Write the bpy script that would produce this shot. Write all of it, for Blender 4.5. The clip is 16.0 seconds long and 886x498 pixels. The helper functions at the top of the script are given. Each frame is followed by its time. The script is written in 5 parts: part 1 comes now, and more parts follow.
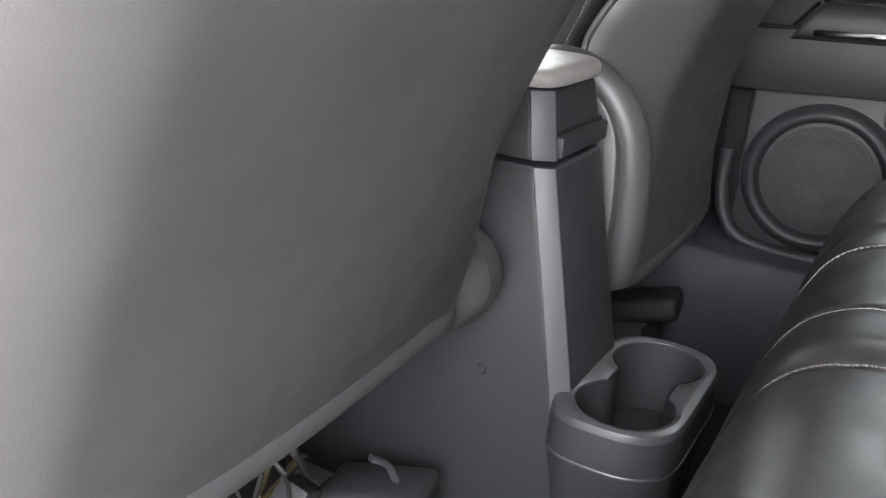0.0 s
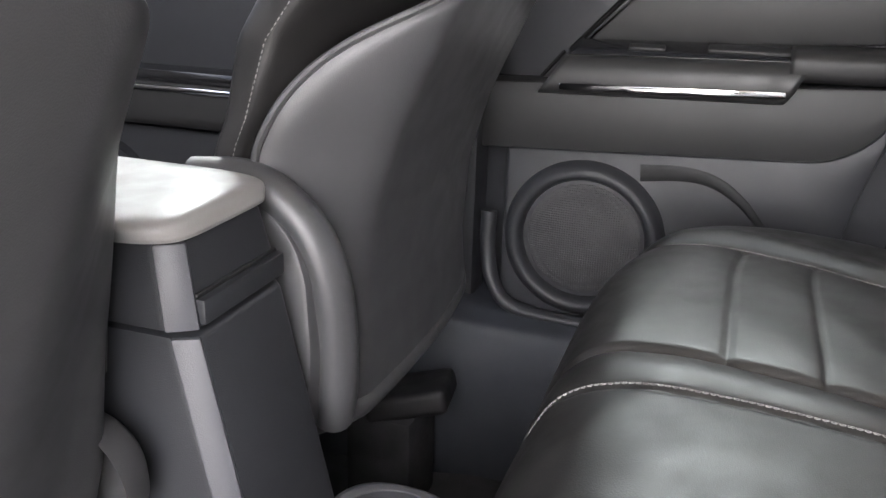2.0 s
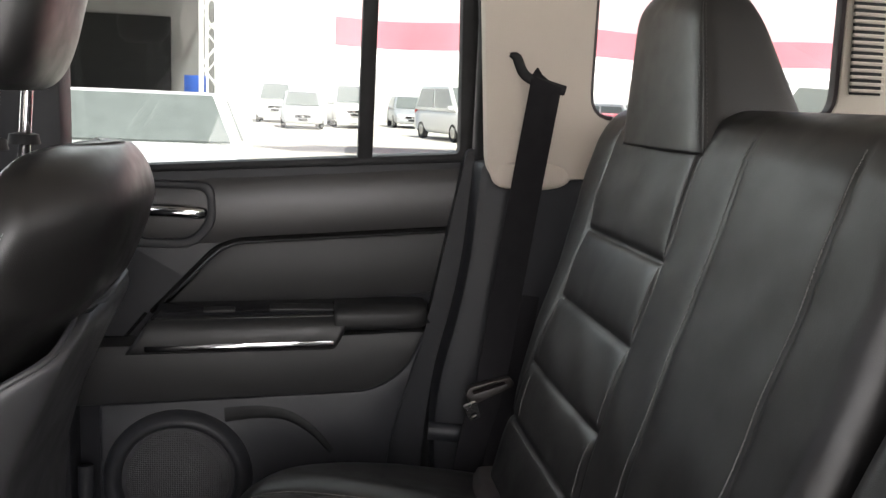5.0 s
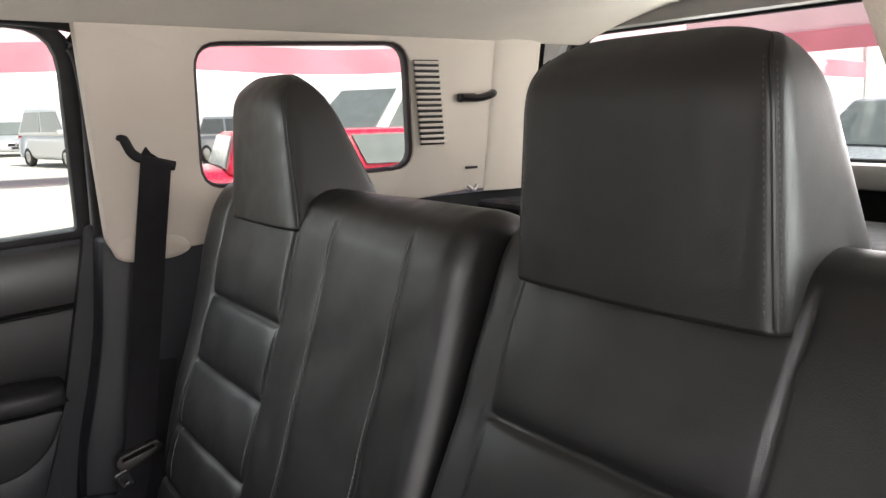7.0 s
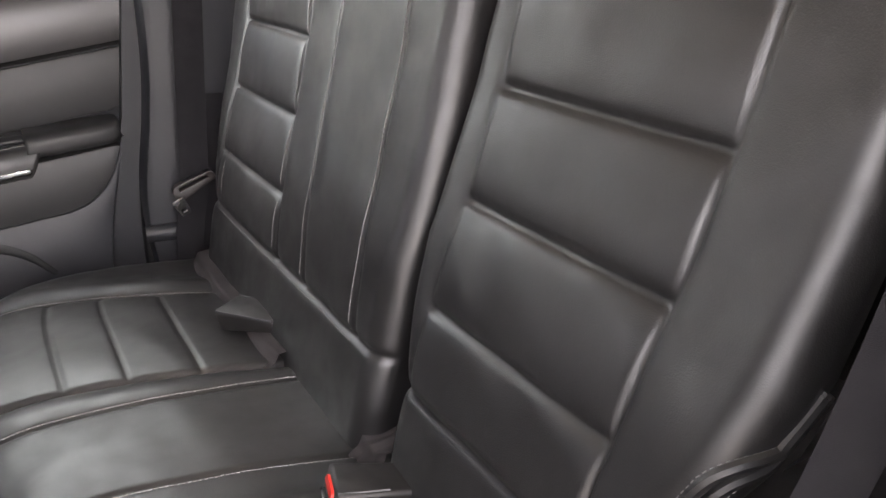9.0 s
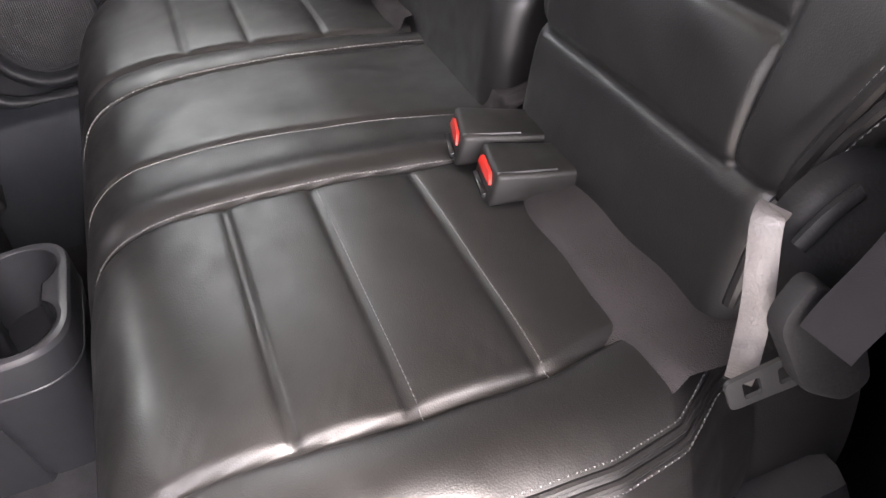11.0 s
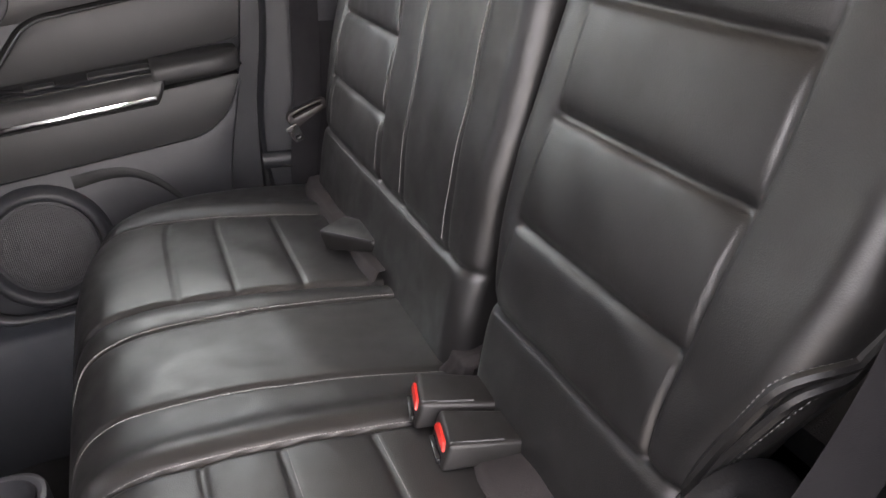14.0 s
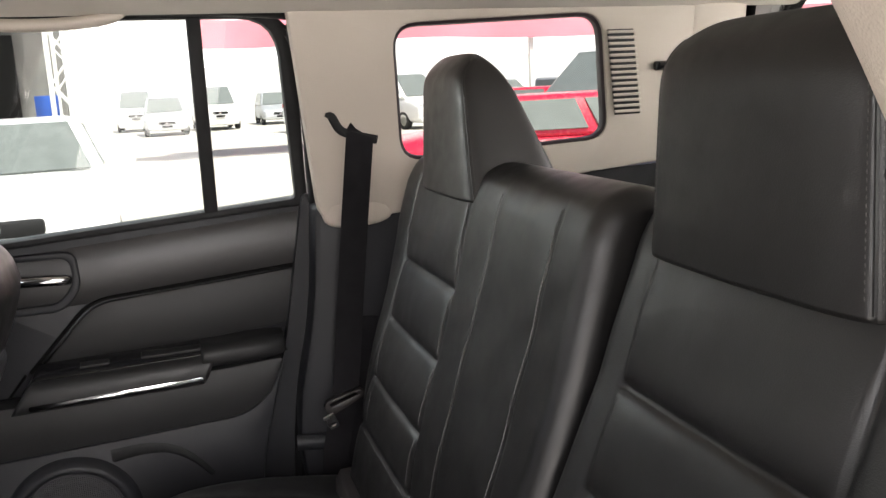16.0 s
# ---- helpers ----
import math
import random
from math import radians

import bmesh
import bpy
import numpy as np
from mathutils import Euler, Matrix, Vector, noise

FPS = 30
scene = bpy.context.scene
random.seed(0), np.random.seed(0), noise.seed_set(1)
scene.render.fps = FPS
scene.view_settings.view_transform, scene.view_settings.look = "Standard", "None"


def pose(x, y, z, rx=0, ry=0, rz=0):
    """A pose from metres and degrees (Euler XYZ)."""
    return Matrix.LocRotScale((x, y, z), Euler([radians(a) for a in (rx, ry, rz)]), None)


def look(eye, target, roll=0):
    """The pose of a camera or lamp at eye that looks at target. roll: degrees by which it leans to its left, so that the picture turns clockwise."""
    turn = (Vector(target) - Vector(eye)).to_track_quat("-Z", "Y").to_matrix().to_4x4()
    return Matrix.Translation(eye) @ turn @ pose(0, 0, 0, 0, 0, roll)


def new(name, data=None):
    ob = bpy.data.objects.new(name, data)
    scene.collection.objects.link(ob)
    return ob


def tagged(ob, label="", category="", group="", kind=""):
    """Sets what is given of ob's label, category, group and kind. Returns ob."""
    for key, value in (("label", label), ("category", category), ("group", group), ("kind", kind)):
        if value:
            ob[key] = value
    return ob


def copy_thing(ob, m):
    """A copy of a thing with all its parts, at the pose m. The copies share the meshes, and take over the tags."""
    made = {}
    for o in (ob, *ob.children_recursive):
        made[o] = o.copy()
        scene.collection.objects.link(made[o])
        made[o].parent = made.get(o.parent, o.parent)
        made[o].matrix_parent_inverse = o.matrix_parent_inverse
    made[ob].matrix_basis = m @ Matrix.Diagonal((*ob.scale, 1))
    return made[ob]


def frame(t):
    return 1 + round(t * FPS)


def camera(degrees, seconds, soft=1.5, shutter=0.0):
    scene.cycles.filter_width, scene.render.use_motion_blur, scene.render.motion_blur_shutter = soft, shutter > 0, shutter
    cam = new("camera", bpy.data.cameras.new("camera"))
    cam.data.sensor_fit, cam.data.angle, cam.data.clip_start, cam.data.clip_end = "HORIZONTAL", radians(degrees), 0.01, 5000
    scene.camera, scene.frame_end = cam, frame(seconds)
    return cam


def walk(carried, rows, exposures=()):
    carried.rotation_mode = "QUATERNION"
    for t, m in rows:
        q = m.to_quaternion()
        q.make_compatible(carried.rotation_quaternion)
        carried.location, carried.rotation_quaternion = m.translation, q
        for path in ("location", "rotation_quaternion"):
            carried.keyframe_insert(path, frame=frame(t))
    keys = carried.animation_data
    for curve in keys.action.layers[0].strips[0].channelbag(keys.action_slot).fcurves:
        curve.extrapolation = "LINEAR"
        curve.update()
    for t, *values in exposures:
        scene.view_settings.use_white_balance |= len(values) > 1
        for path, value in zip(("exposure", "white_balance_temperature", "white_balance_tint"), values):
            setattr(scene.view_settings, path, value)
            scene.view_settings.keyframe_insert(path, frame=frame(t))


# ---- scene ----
EXPO = 2.3
cam = camera(54.0, 16.0)
PATH = [
    (0, (-0.633, -0.01, 0.607), (1.005, 0.904, -0.087), 3.8),
    (0.5, (-0.544, -0.024, 0.615), (1.123, 0.806, -0.116), 2.8),
    (1, (-0.483, -0.022, 0.63), (1.203, 0.772, -0.097), 1.6),
    (1.5, (-0.438, -0.025, 0.645), (1.288, 0.699, -0.059), 1.6),
    (2, (-0.427, -0.053, 0.667), (1.363, 0.544, 0.007), 1.8),
    (2.5, (-0.414, -0.069, 0.684), (1.44, 0.356, 0.066), 1.9),
    (3, (-0.417, -0.1, 0.706), (1.488, 0.16, 0.156), 1.5),
    (3.2, (-0.44, -0.112, 0.715), (1.482, 0.088, 0.197), 1.5),
    (5.3, (-0.587, -0.049, 0.887), (1.329, -0.52, 0.557), 3.4),
    (5.5, (-0.593, -0.044, 0.897), (1.288, -0.637, 0.566), 4.0),
    (6, (-0.624, -0.015, 0.927), (1.169, -0.846, 0.622), 0.9),
    (6.5, (-0.662, -0.028, 0.944), (1.072, -0.97, 0.625), -1.0),
    (7, (-0.699, -0.042, 0.956), (0.963, -1.111, 0.648), -1.3),
    (7.5, (-0.732, -0.054, 0.939), (0.919, -1.11, 0.541), -2.2),
    (8, (-0.759, -0.066, 0.915), (0.91, -1.04, 0.399), -1.9),
    (8.2, (-0.76, -0.065, 0.906), (0.914, -1.003, 0.34), -1.9),
    (10.3, (-0.712, -0.071, 0.772), (0.856, -0.67, -0.315), -7.0),
    (10.5, (-0.719, -0.08, 0.756), (0.842, -0.603, -0.379), -7.3),
    (11, (-0.725, -0.073, 0.744), (0.819, -0.478, -0.46), -9.1),
    (11.5, (-0.733, -0.057, 0.743), (0.816, -0.298, -0.5), -9.6),
    (12, (-0.751, -0.036, 0.743), (0.788, -0.102, -0.533), -11.5),
    (12.5, (-0.767, -0.029, 0.748), (0.763, -0.012, -0.54), -13.6),
    (13, (-0.755, -0.076, 0.757), (0.856, -0.223, -0.419), -14.2),
    (13.5, (-0.751, -0.092, 0.791), (0.93, -0.452, -0.231), -10.5),
    (14, (-0.766, -0.09, 0.838), (0.958, -0.643, -0.013), -6.2),
    (14.5, (-0.783, -0.094, 0.879), (0.973, -0.742, 0.175), -5.0),
    (15, (-0.794, -0.099, 0.91), (0.99, -0.808, 0.352), -4.3),
    (15.5, (-0.775, -0.113, 0.943), (1.046, -0.806, 0.492), -3.7),
    (16, (-0.774, -0.095, 0.97), (1.107, -0.663, 0.598), -3.0),
]
walk(cam, [(t, look(eye, target, roll)) for t, eye, target, roll in PATH],
     exposures=[(t, EXPO + e, k, 10 + m) for t, e, k, m in (
         (0, 0.52, 6380, 2), (0.8, 0.54, 6400, 2), (2.5, 0.80, 6450, 4), (3.2, 0.84, 6500, 4), (5.3, -0.76, 6550, 3), (7.0, -0.66, 6550, 4), (8.0, 0.16, 6680, 6),
         (10.3, 0.80, 6650, 10), (12.5, 0.24, 6650, 10), (13.8, 0.52, 6650, 8), (14.5, 0.40, 6650, 8), (15.2, -0.02, 6650, 6), (16, -0.65, 6650, 4))])

# ---- daylight: a bright hazy sky and a soft sun ----
world = bpy.data.worlds.new("sky")
scene.world = world
world.use_nodes = True
wn = world.node_tree
wn.nodes.clear()
sky = wn.nodes.new("ShaderNodeTexSky")
sky.sky_type, sky.sun_disc = "NISHITA", False
sky.sun_elevation, sky.sun_rotation = radians(58), radians(250)
sky.air_density, sky.dust_density, sky.ozone_density = 1.0, 4.0, 1.0
bg = wn.nodes.new("ShaderNodeBackground")
bg.inputs["Strength"].default_value = 0.07
wo = wn.nodes.new("ShaderNodeOutputWorld")
wn.links.new(sky.outputs[0], bg.inputs["Color"])
wn.links.new(bg.outputs[0], wo.inputs["Surface"])
sun_data = bpy.data.lights.new("sun", "SUN")
sun_data.energy, sun_data.angle, sun_data.color = 3.2, radians(4), (1.0, 0.96, 0.9)
sun = new("sun", sun_data)
sun.matrix_world = look((0, 0, 0), (0.5, 0.35, -1.0))


def opening_light(name, at, target, w, h, energy):
    """The sky's light that comes in through an opening of the cabin."""
    d = bpy.data.lights.new(name, "AREA")
    d.shape, d.size, d.size_y, d.energy, d.color = "RECTANGLE", w, h, energy, (1.0, 0.98, 0.96)
    ob = new(name, d)
    ob.matrix_world = look(at, target)
    return ob


opening_light("door_opening_light", (-0.94, 0.06, 1.00), (-0.15, 0.02, 0.38), 0.80, 0.80, 0.9)
opening_light("lot_sky_light", (-2.0, -0.75, 1.25), (0.1, 0.20, 0.50), 2.4, 1.5, 44.0)
opening_light("right_window_light", (1.25, 0.05, 1.36), (-0.2, 0.05, 0.42), 1.0, 0.34, 2.4)
opening_light("front_right_window_light", (1.15, 1.05, 1.28), (-0.35, 0.05, 0.40), 0.9, 0.45, 5.0)
opening_light("front_left_window_light", (-0.98, 0.75, 1.08), (0.20, 0.15, 0.55), 0.60, 0.34, 2.3)
opening_light("windscreen_light", (0.012, 1.30, 1.10), (0.012, 0.2, 0.5), 1.1, 0.35, 0.5)
opening_light("rear_window_light", (-0.05, -1.20, 1.00), (0.05, 0.30, 0.70), 0.80, 0.15, 1.4)
opening_light("ground_bounce_light", (-1.7, 0.0, -0.40), (0.30, 0.05, 1.12), 1.8, 1.6, 9.0)


# ---- materials ----
def mat(name, color, rough=0.5, metal=0.0, var=0.15, var_scale=8.0, grain=0.0, grain_scale=400.0, cells=False, spec=0.5, rvar=0.1, wrinkle=0.0):
    """A surface with broad colour variation, roughness variation and a fine relief."""
    m = bpy.data.materials.new(name)
    m.use_nodes = True
    nt = m.node_tree
    b = nt.nodes["Principled BSDF"]
    b.inputs["Metallic"].default_value = metal
    b.inputs["Specular IOR Level"].default_value = spec
    tc = nt.nodes.new("ShaderNodeTexCoord")
    n1 = nt.nodes.new("ShaderNodeTexNoise")
    n1.inputs["Scale"].default_value, n1.inputs["Detail"].default_value = var_scale, 6.0
    nt.links.new(tc.outputs["Object"], n1.inputs["Vector"])
    ramp = nt.nodes.new("ShaderNodeMapRange")
    ramp.inputs["To Min"].default_value, ramp.inputs["To Max"].default_value = 1 - var, 1 + var
    ramp.inputs["From Min"].default_value, ramp.inputs["From Max"].default_value = 0.3, 0.7
    nt.links.new(n1.outputs["Fac"], ramp.inputs["Value"])
    mul = nt.nodes.new("ShaderNodeVectorMath")
    mul.operation = "SCALE"
    mul.inputs[0].default_value = color
    nt.links.new(ramp.outputs[0], mul.inputs["Scale"])
    nt.links.new(mul.outputs[0], b.inputs["Base Color"])
    n2 = nt.nodes.new("ShaderNodeTexNoise")
    n2.inputs["Scale"].default_value, n2.inputs["Detail"].default_value = var_scale * 5, 4.0
    nt.links.new(tc.outputs["Object"], n2.inputs["Vector"])
    r2 = nt.nodes.new("ShaderNodeMapRange")
    r2.inputs["To Min"].default_value, r2.inputs["To Max"].default_value = max(0.02, rough - rvar), min(1, rough + rvar)
    r2.inputs["From Min"].default_value, r2.inputs["From Max"].default_value = 0.3, 0.7
    nt.links.new(n2.outputs["Fac"], r2.inputs["Value"])
    nt.links.new(r2.outputs[0], b.inputs["Roughness"])
    if grain:
        g = nt.nodes.new("ShaderNodeTexVoronoi" if cells else "ShaderNodeTexNoise")
        g.inputs["Scale"].default_value = grain_scale
        nt.links.new(tc.outputs["Object"], g.inputs["Vector"])
        bump = nt.nodes.new("ShaderNodeBump")
        bump.inputs["Strength"].default_value, bump.inputs["Distance"].default_value = grain, 0.001
        nt.links.new(g.outputs["Distance" if cells else "Fac"], bump.inputs["Height"])
        nt.links.new(bump.outputs[0], b.inputs["Normal"])
        if wrinkle:
            w = nt.nodes.new("ShaderNodeTexNoise")
            w.inputs["Scale"].default_value, w.inputs["Detail"].default_value, w.inputs["Distortion"].default_value = 26.0, 5.0, 1.2
            nt.links.new(tc.outputs["Object"], w.inputs["Vector"])
            soft = nt.nodes.new("ShaderNodeBump")
            soft.inputs["Strength"].default_value, soft.inputs["Distance"].default_value = wrinkle, 0.004
            nt.links.new(w.outputs["Fac"], soft.inputs["Height"])
            nt.links.new(soft.outputs[0], bump.inputs["Normal"])
    return m


LEATHER = mat("black_leather", (0.0095, 0.0091, 0.0091), 0.40, var=0.14, grain=0.10, grain_scale=900, cells=True, rvar=0.07, spec=0.65, wrinkle=0.05)
PLASTIC = mat("grey_black_plastic", (0.020, 0.0207, 0.0235), 0.45, var=0.08, grain=0.12, grain_scale=1100, cells=True, rvar=0.04, spec=0.25)
VINYL = mat("black_soft_vinyl", (0.021, 0.021, 0.0215), 0.46, var=0.08, grain=0.07, grain_scale=1100, cells=True, rvar=0.03, spec=0.25)
SHELL = mat("seat_back_vinyl", (0.043, 0.043, 0.0455), 0.42, var=0.09, grain=0.07, grain_scale=1000, cells=True, rvar=0.04)
SATIN = mat("satin_grey_plastic", (0.034, 0.034, 0.038), 0.38, var=0.08, grain=0.15, grain_scale=600)
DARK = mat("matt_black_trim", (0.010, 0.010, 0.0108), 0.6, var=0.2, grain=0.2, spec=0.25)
GLOSS = mat("gloss_black_trim", (0.012, 0.012, 0.013), 0.15, var=0.1)
CREAM = mat("cream_moulded_plastic", (0.45, 0.40, 0.34), 0.6, var=0.05, var_scale=4, grain=0.25, grain_scale=800, cells=True)
ROOFING = mat("beige_headliner_cloth", (0.55, 0.51, 0.45), 0.95, var=0.06, grain=0.5, grain_scale=900)
CARPET = mat("dark_grey_carpet", (0.024, 0.024, 0.026), 0.95, var=0.25, var_scale=25, grain=0.9, grain_scale=600, spec=0.1)
RUBBER = mat("grey_rubber", (0.015, 0.015, 0.015), 0.7, var=0.15, grain=0.3, grain_scale=500)
WEBBING = mat("black_webbing", (0.0115, 0.011, 0.0125), 0.85, var=0.1, grain=0.2, grain_scale=1600, spec=0.15)
CLOTH = mat("grey_brown_seat_cloth", (0.029, 0.026, 0.0268), 0.9, var=0.12, grain=0.6, grain_scale=900, spec=0.2)
CHROME = mat("chrome", (0.75, 0.75, 0.76), 0.1, metal=1.0, var=0.03, rvar=0.04)
STEEL = mat("zinc_plated_steel", (0.45, 0.44, 0.42), 0.35, metal=1.0, var=0.2, var_scale=60)
THREAD = mat("light_grey_thread", (0.22, 0.215, 0.21), 0.8, var=0.1)
DULL = mat("dull_grey_thread", (0.085, 0.083, 0.08), 0.8, var=0.1)
RED = mat("red_release_plastic", (0.62, 0.03, 0.02), 0.4, var=0.06)
GLASSY = bpy.data.materials.new("tinted_window_glass")
GLASSY.use_nodes = True
_g = GLASSY.node_tree
_g.nodes.clear()
_o = _g.nodes.new("ShaderNodeOutputMaterial")
_m = _g.nodes.new("ShaderNodeMixShader")
_m.inputs[0].default_value = 0.05
_t = _g.nodes.new("ShaderNodeBsdfTransparent")
_t.inputs[0].default_value = (0.86, 0.9, 0.88, 1)
_s = _g.nodes.new("ShaderNodeBsdfGlossy")
_s.inputs["Roughness"].default_value = 0.02
_g.links.new(_t.outputs[0], _m.inputs[1])
_g.links.new(_s.outputs[0], _m.inputs[2])
_g.links.new(_m.outputs[0], _o.inputs[0])


# ---- mesh helpers ----
def thing(name, at, label, category="", group="", kind=""):
    e = new(name)
    e.location = at
    e.empty_display_size = 0.05
    return tagged(e, label, category, group, kind)


def part(name, data, material, parent=None, label="", kind=""):
    """One mesh object, given in world coordinates, under a thing or a part."""
    if isinstance(data, bmesh.types.BMesh):
        me = bpy.data.meshes.new(name)
        bmesh.ops.recalc_face_normals(data, faces=data.faces)
        data.to_mesh(me)
        data.free()
        data = me
        for p in me.polygons:
            p.use_smooth = True
        if len(me.polygons):
            me.set_sharp_from_angle(angle=radians(38))
    data.name = name
    data.materials.append(material)
    ob = new(name, data)
    if parent is not None:
        ob.parent = parent
        root = Vector((0, 0, 0))
        p = parent
        while p is not None:
            if p.type == "EMPTY":
                root = root + p.location
            p = p.parent
        ob.matrix_parent_inverse = Matrix.Translation(-root) if parent.type == "EMPTY" else Matrix.Identity(4)
    return tagged(ob, label, kind=kind)


def grid(fn, us, vs, closed_u=False, cap=False):
    """A smooth sheet of fn(U, V) -> X, Y, Z on arrays."""
    us, vs = np.asarray(us, float), np.asarray(vs, float)
    U, V = np.meshgrid(us, vs)
    X, Y, Z = fn(U, V)
    co = np.stack([X, Y, Z], -1).reshape(-1, 3)
    nu, nv = len(us), len(vs)
    a = np.arange(nu * nv).reshape(nv, nu)
    if closed_u:
        a = np.concatenate([a, a[:, :1]], 1)
    q = np.stack([a[:-1, :-1], a[:-1, 1:], a[1:, 1:], a[1:, :-1]], -1).reshape(-1, 4)
    faces = [tuple(int(i) for i in f) for f in q]
    if cap:
        faces.append(tuple(int(i) for i in a[0, :nu][::-1]))
        faces.append(tuple(int(i) for i in a[-1, :nu]))
    me = bpy.data.meshes.new("sheet")
    me.from_pydata([tuple(c) for c in co], [], faces)
    for p in me.polygons:
        p.use_smooth = True
    me.update()
    return me


def box(x0, x1, y0, y1, z0, z1, bevel=0.004, seg=2):
    bm = bmesh.new()
    bmesh.ops.create_cube(bm, size=1.0)
    bmesh.ops.scale(bm, vec=(x1 - x0, y1 - y0, z1 - z0), verts=bm.verts)
    if bevel:
        bmesh.ops.bevel(bm, geom=list(bm.edges), offset=min(bevel, 0.49 * min(x1 - x0, y1 - y0, z1 - z0)), segments=seg, profile=0.5, affect="EDGES")
    bmesh.ops.translate(bm, vec=((x0 + x1) / 2, (y0 + y1) / 2, (z0 + z1) / 2), verts=bm.verts)
    return bm


def moved(bm, m):
    bmesh.ops.transform(bm, matrix=m, verts=bm.verts)
    return bm


def join(a, b):
    me = bpy.data.meshes.new("tmp")
    b.to_mesh(me)
    b.free()
    a.from_mesh(me)
    bpy.data.meshes.remove(me)
    return a


def rounded(points, r, n=5):
    """Round the corners of a closed 2D outline; r a number or one for each corner."""
    out, k = [], len(points)
    rs = r if isinstance(r, (list, tuple)) else [r] * k
    for i in range(k):
        p, a, b = Vector(points[i]), Vector(points[i - 1]), Vector(points[(i + 1) % k])
        da, db = (a - p), (b - p)
        t = min(rs[i], da.length * 0.49, db.length * 0.49)
        s, e = p + da.normalized() * t, p + db.normalized() * t
        for j in range(n + 1):
            f = j / n
            q = s * (1 - f) ** 2 + p * 2 * f * (1 - f) + e * f * f
            out.append((q.x, q.y))
    return out


def plate(loop, depth, holes=(), bevel=0.0, plane="yz", at=0.0):
    """An outline of (a, b), with holes, filled and given thickness from at to at + depth along the third axis."""
    bm = bmesh.new()
    put = {"yz": lambda a, b: (at, a, b), "xz": lambda a, b: (a, at, b), "xy": lambda a, b: (a, b, at)}[plane]
    edges = []
    for lp in (loop, *holes):
        vs = [bm.verts.new(put(a, b)) for a, b in lp]
        for i in range(len(vs)):
            edges.append(bm.edges.new((vs[i], vs[(i + 1) % len(vs)])))
    bmesh.ops.triangle_fill(bm, use_beauty=True, use_dissolve=False, edges=edges)
    ax = {"yz": Vector((depth, 0, 0)), "xz": Vector((0, depth, 0)), "xy": Vector((0, 0, depth))}[plane]
    faces = list(bm.faces)
    rim = [e for e in bm.edges if len(e.link_faces) == 1]
    front = set(v for v in bm.verts)
    ret = bmesh.ops.extrude_face_region(bm, geom=faces)
    moved_v = [g for g in ret["geom"] if isinstance(g, bmesh.types.BMVert)]
    bmesh.ops.translate(bm, vec=ax, verts=moved_v)
    if bevel:
        fv = front
        es = [e for e in bm.edges if e.verts[0] in fv and e.verts[1] in fv and e in rim]
        es = [e for e in es if e.is_valid and len(e.link_faces) == 2 and e.calc_face_angle(0) > 0.6]
        bmesh.ops.bevel(bm, geom=es, offset=bevel, segments=2, profile=0.5, affect="EDGES")
    return bm


def warp(bm, fn):
    for v in bm.verts:
        v.co = Vector(fn(*v.co))
    return bm


def smooth_path(pts, n=8, closed=False):
    """Catmull-Rom through the points."""
    P = [Vector(p) for p in pts]
    k = len(P)
    out = []
    for i in range(k if closed else k - 1):
        p0 = P[(i - 1) % k] if closed or i > 0 else P[0] * 2 - P[1]
        p1, p2 = P[i], P[(i + 1) % k]
        p3 = P[(i + 2) % k] if closed or i + 2 < k else P[-1] * 2 - P[-2]
        for j in range(n):
            t = j / n
            out.append(0.5 * ((2 * p1) + (p2 - p0) * t + (2 * p0 - 5 * p1 + 4 * p2 - p3) * t * t + (3 * p1 - p0 - 3 * p2 + p3) * t ** 3))
    if not closed:
        out.append(P[-1])
    return out


def sweep(pts, ra, rb=None, seg=10, up=(0, 0, 1), closed=False, square=False, cap=True):
    """A tube or flat band along points; ra across (sideways), rb along the up side; either may be a function of 0..1."""
    P = [Vector(p) for p in pts]
    k = len(P)
    bm = bmesh.new()
    rings = []
    for i, p in enumerate(P):
        t = (P[(i + 1) % k] - P[i - 1]) if closed or 0 < i < k - 1 else (P[1] - P[0] if i == 0 else P[-1] - P[-2])
        t.normalize()
        side = t.cross(Vector(up))
        if side.length < 1e-4:
            side = t.cross(Vector((0, 1, 0)))
        side.normalize()
        nn = side.cross(t).normalized()
        f = i / max(1, k - 1)
        a = ra(f) if callable(ra) else ra
        b = (rb(f) if callable(rb) else rb) if rb is not None else a
        ring = []
        if square:
            c = [(-1, -0.6), (-0.94, -1), (0.94, -1), (1, -0.6), (1, 0.6), (0.94, 1), (-0.94, 1), (-1, 0.6)]
        else:
            c = [(math.cos(2 * math.pi * j / seg), math.sin(2 * math.pi * j / seg)) for j in range(seg)]
        for cx, cy in c:
            ring.append(bm.verts.new(p + side * (cx * a) + nn * (cy * b)))
        rings.append(ring)
    m = len(rings[0])
    for i in range(k if closed else k - 1):
        r0, r1 = rings[i], rings[(i + 1) % k]
        for j in range(m):
            bm.faces.new((r0[j], r0[(j + 1) % m], r1[(j + 1) % m], r1[j]))
    if cap and not closed:
        bm.faces.new(rings[0][::-1])
        bm.faces.new(rings[-1])
    return bm


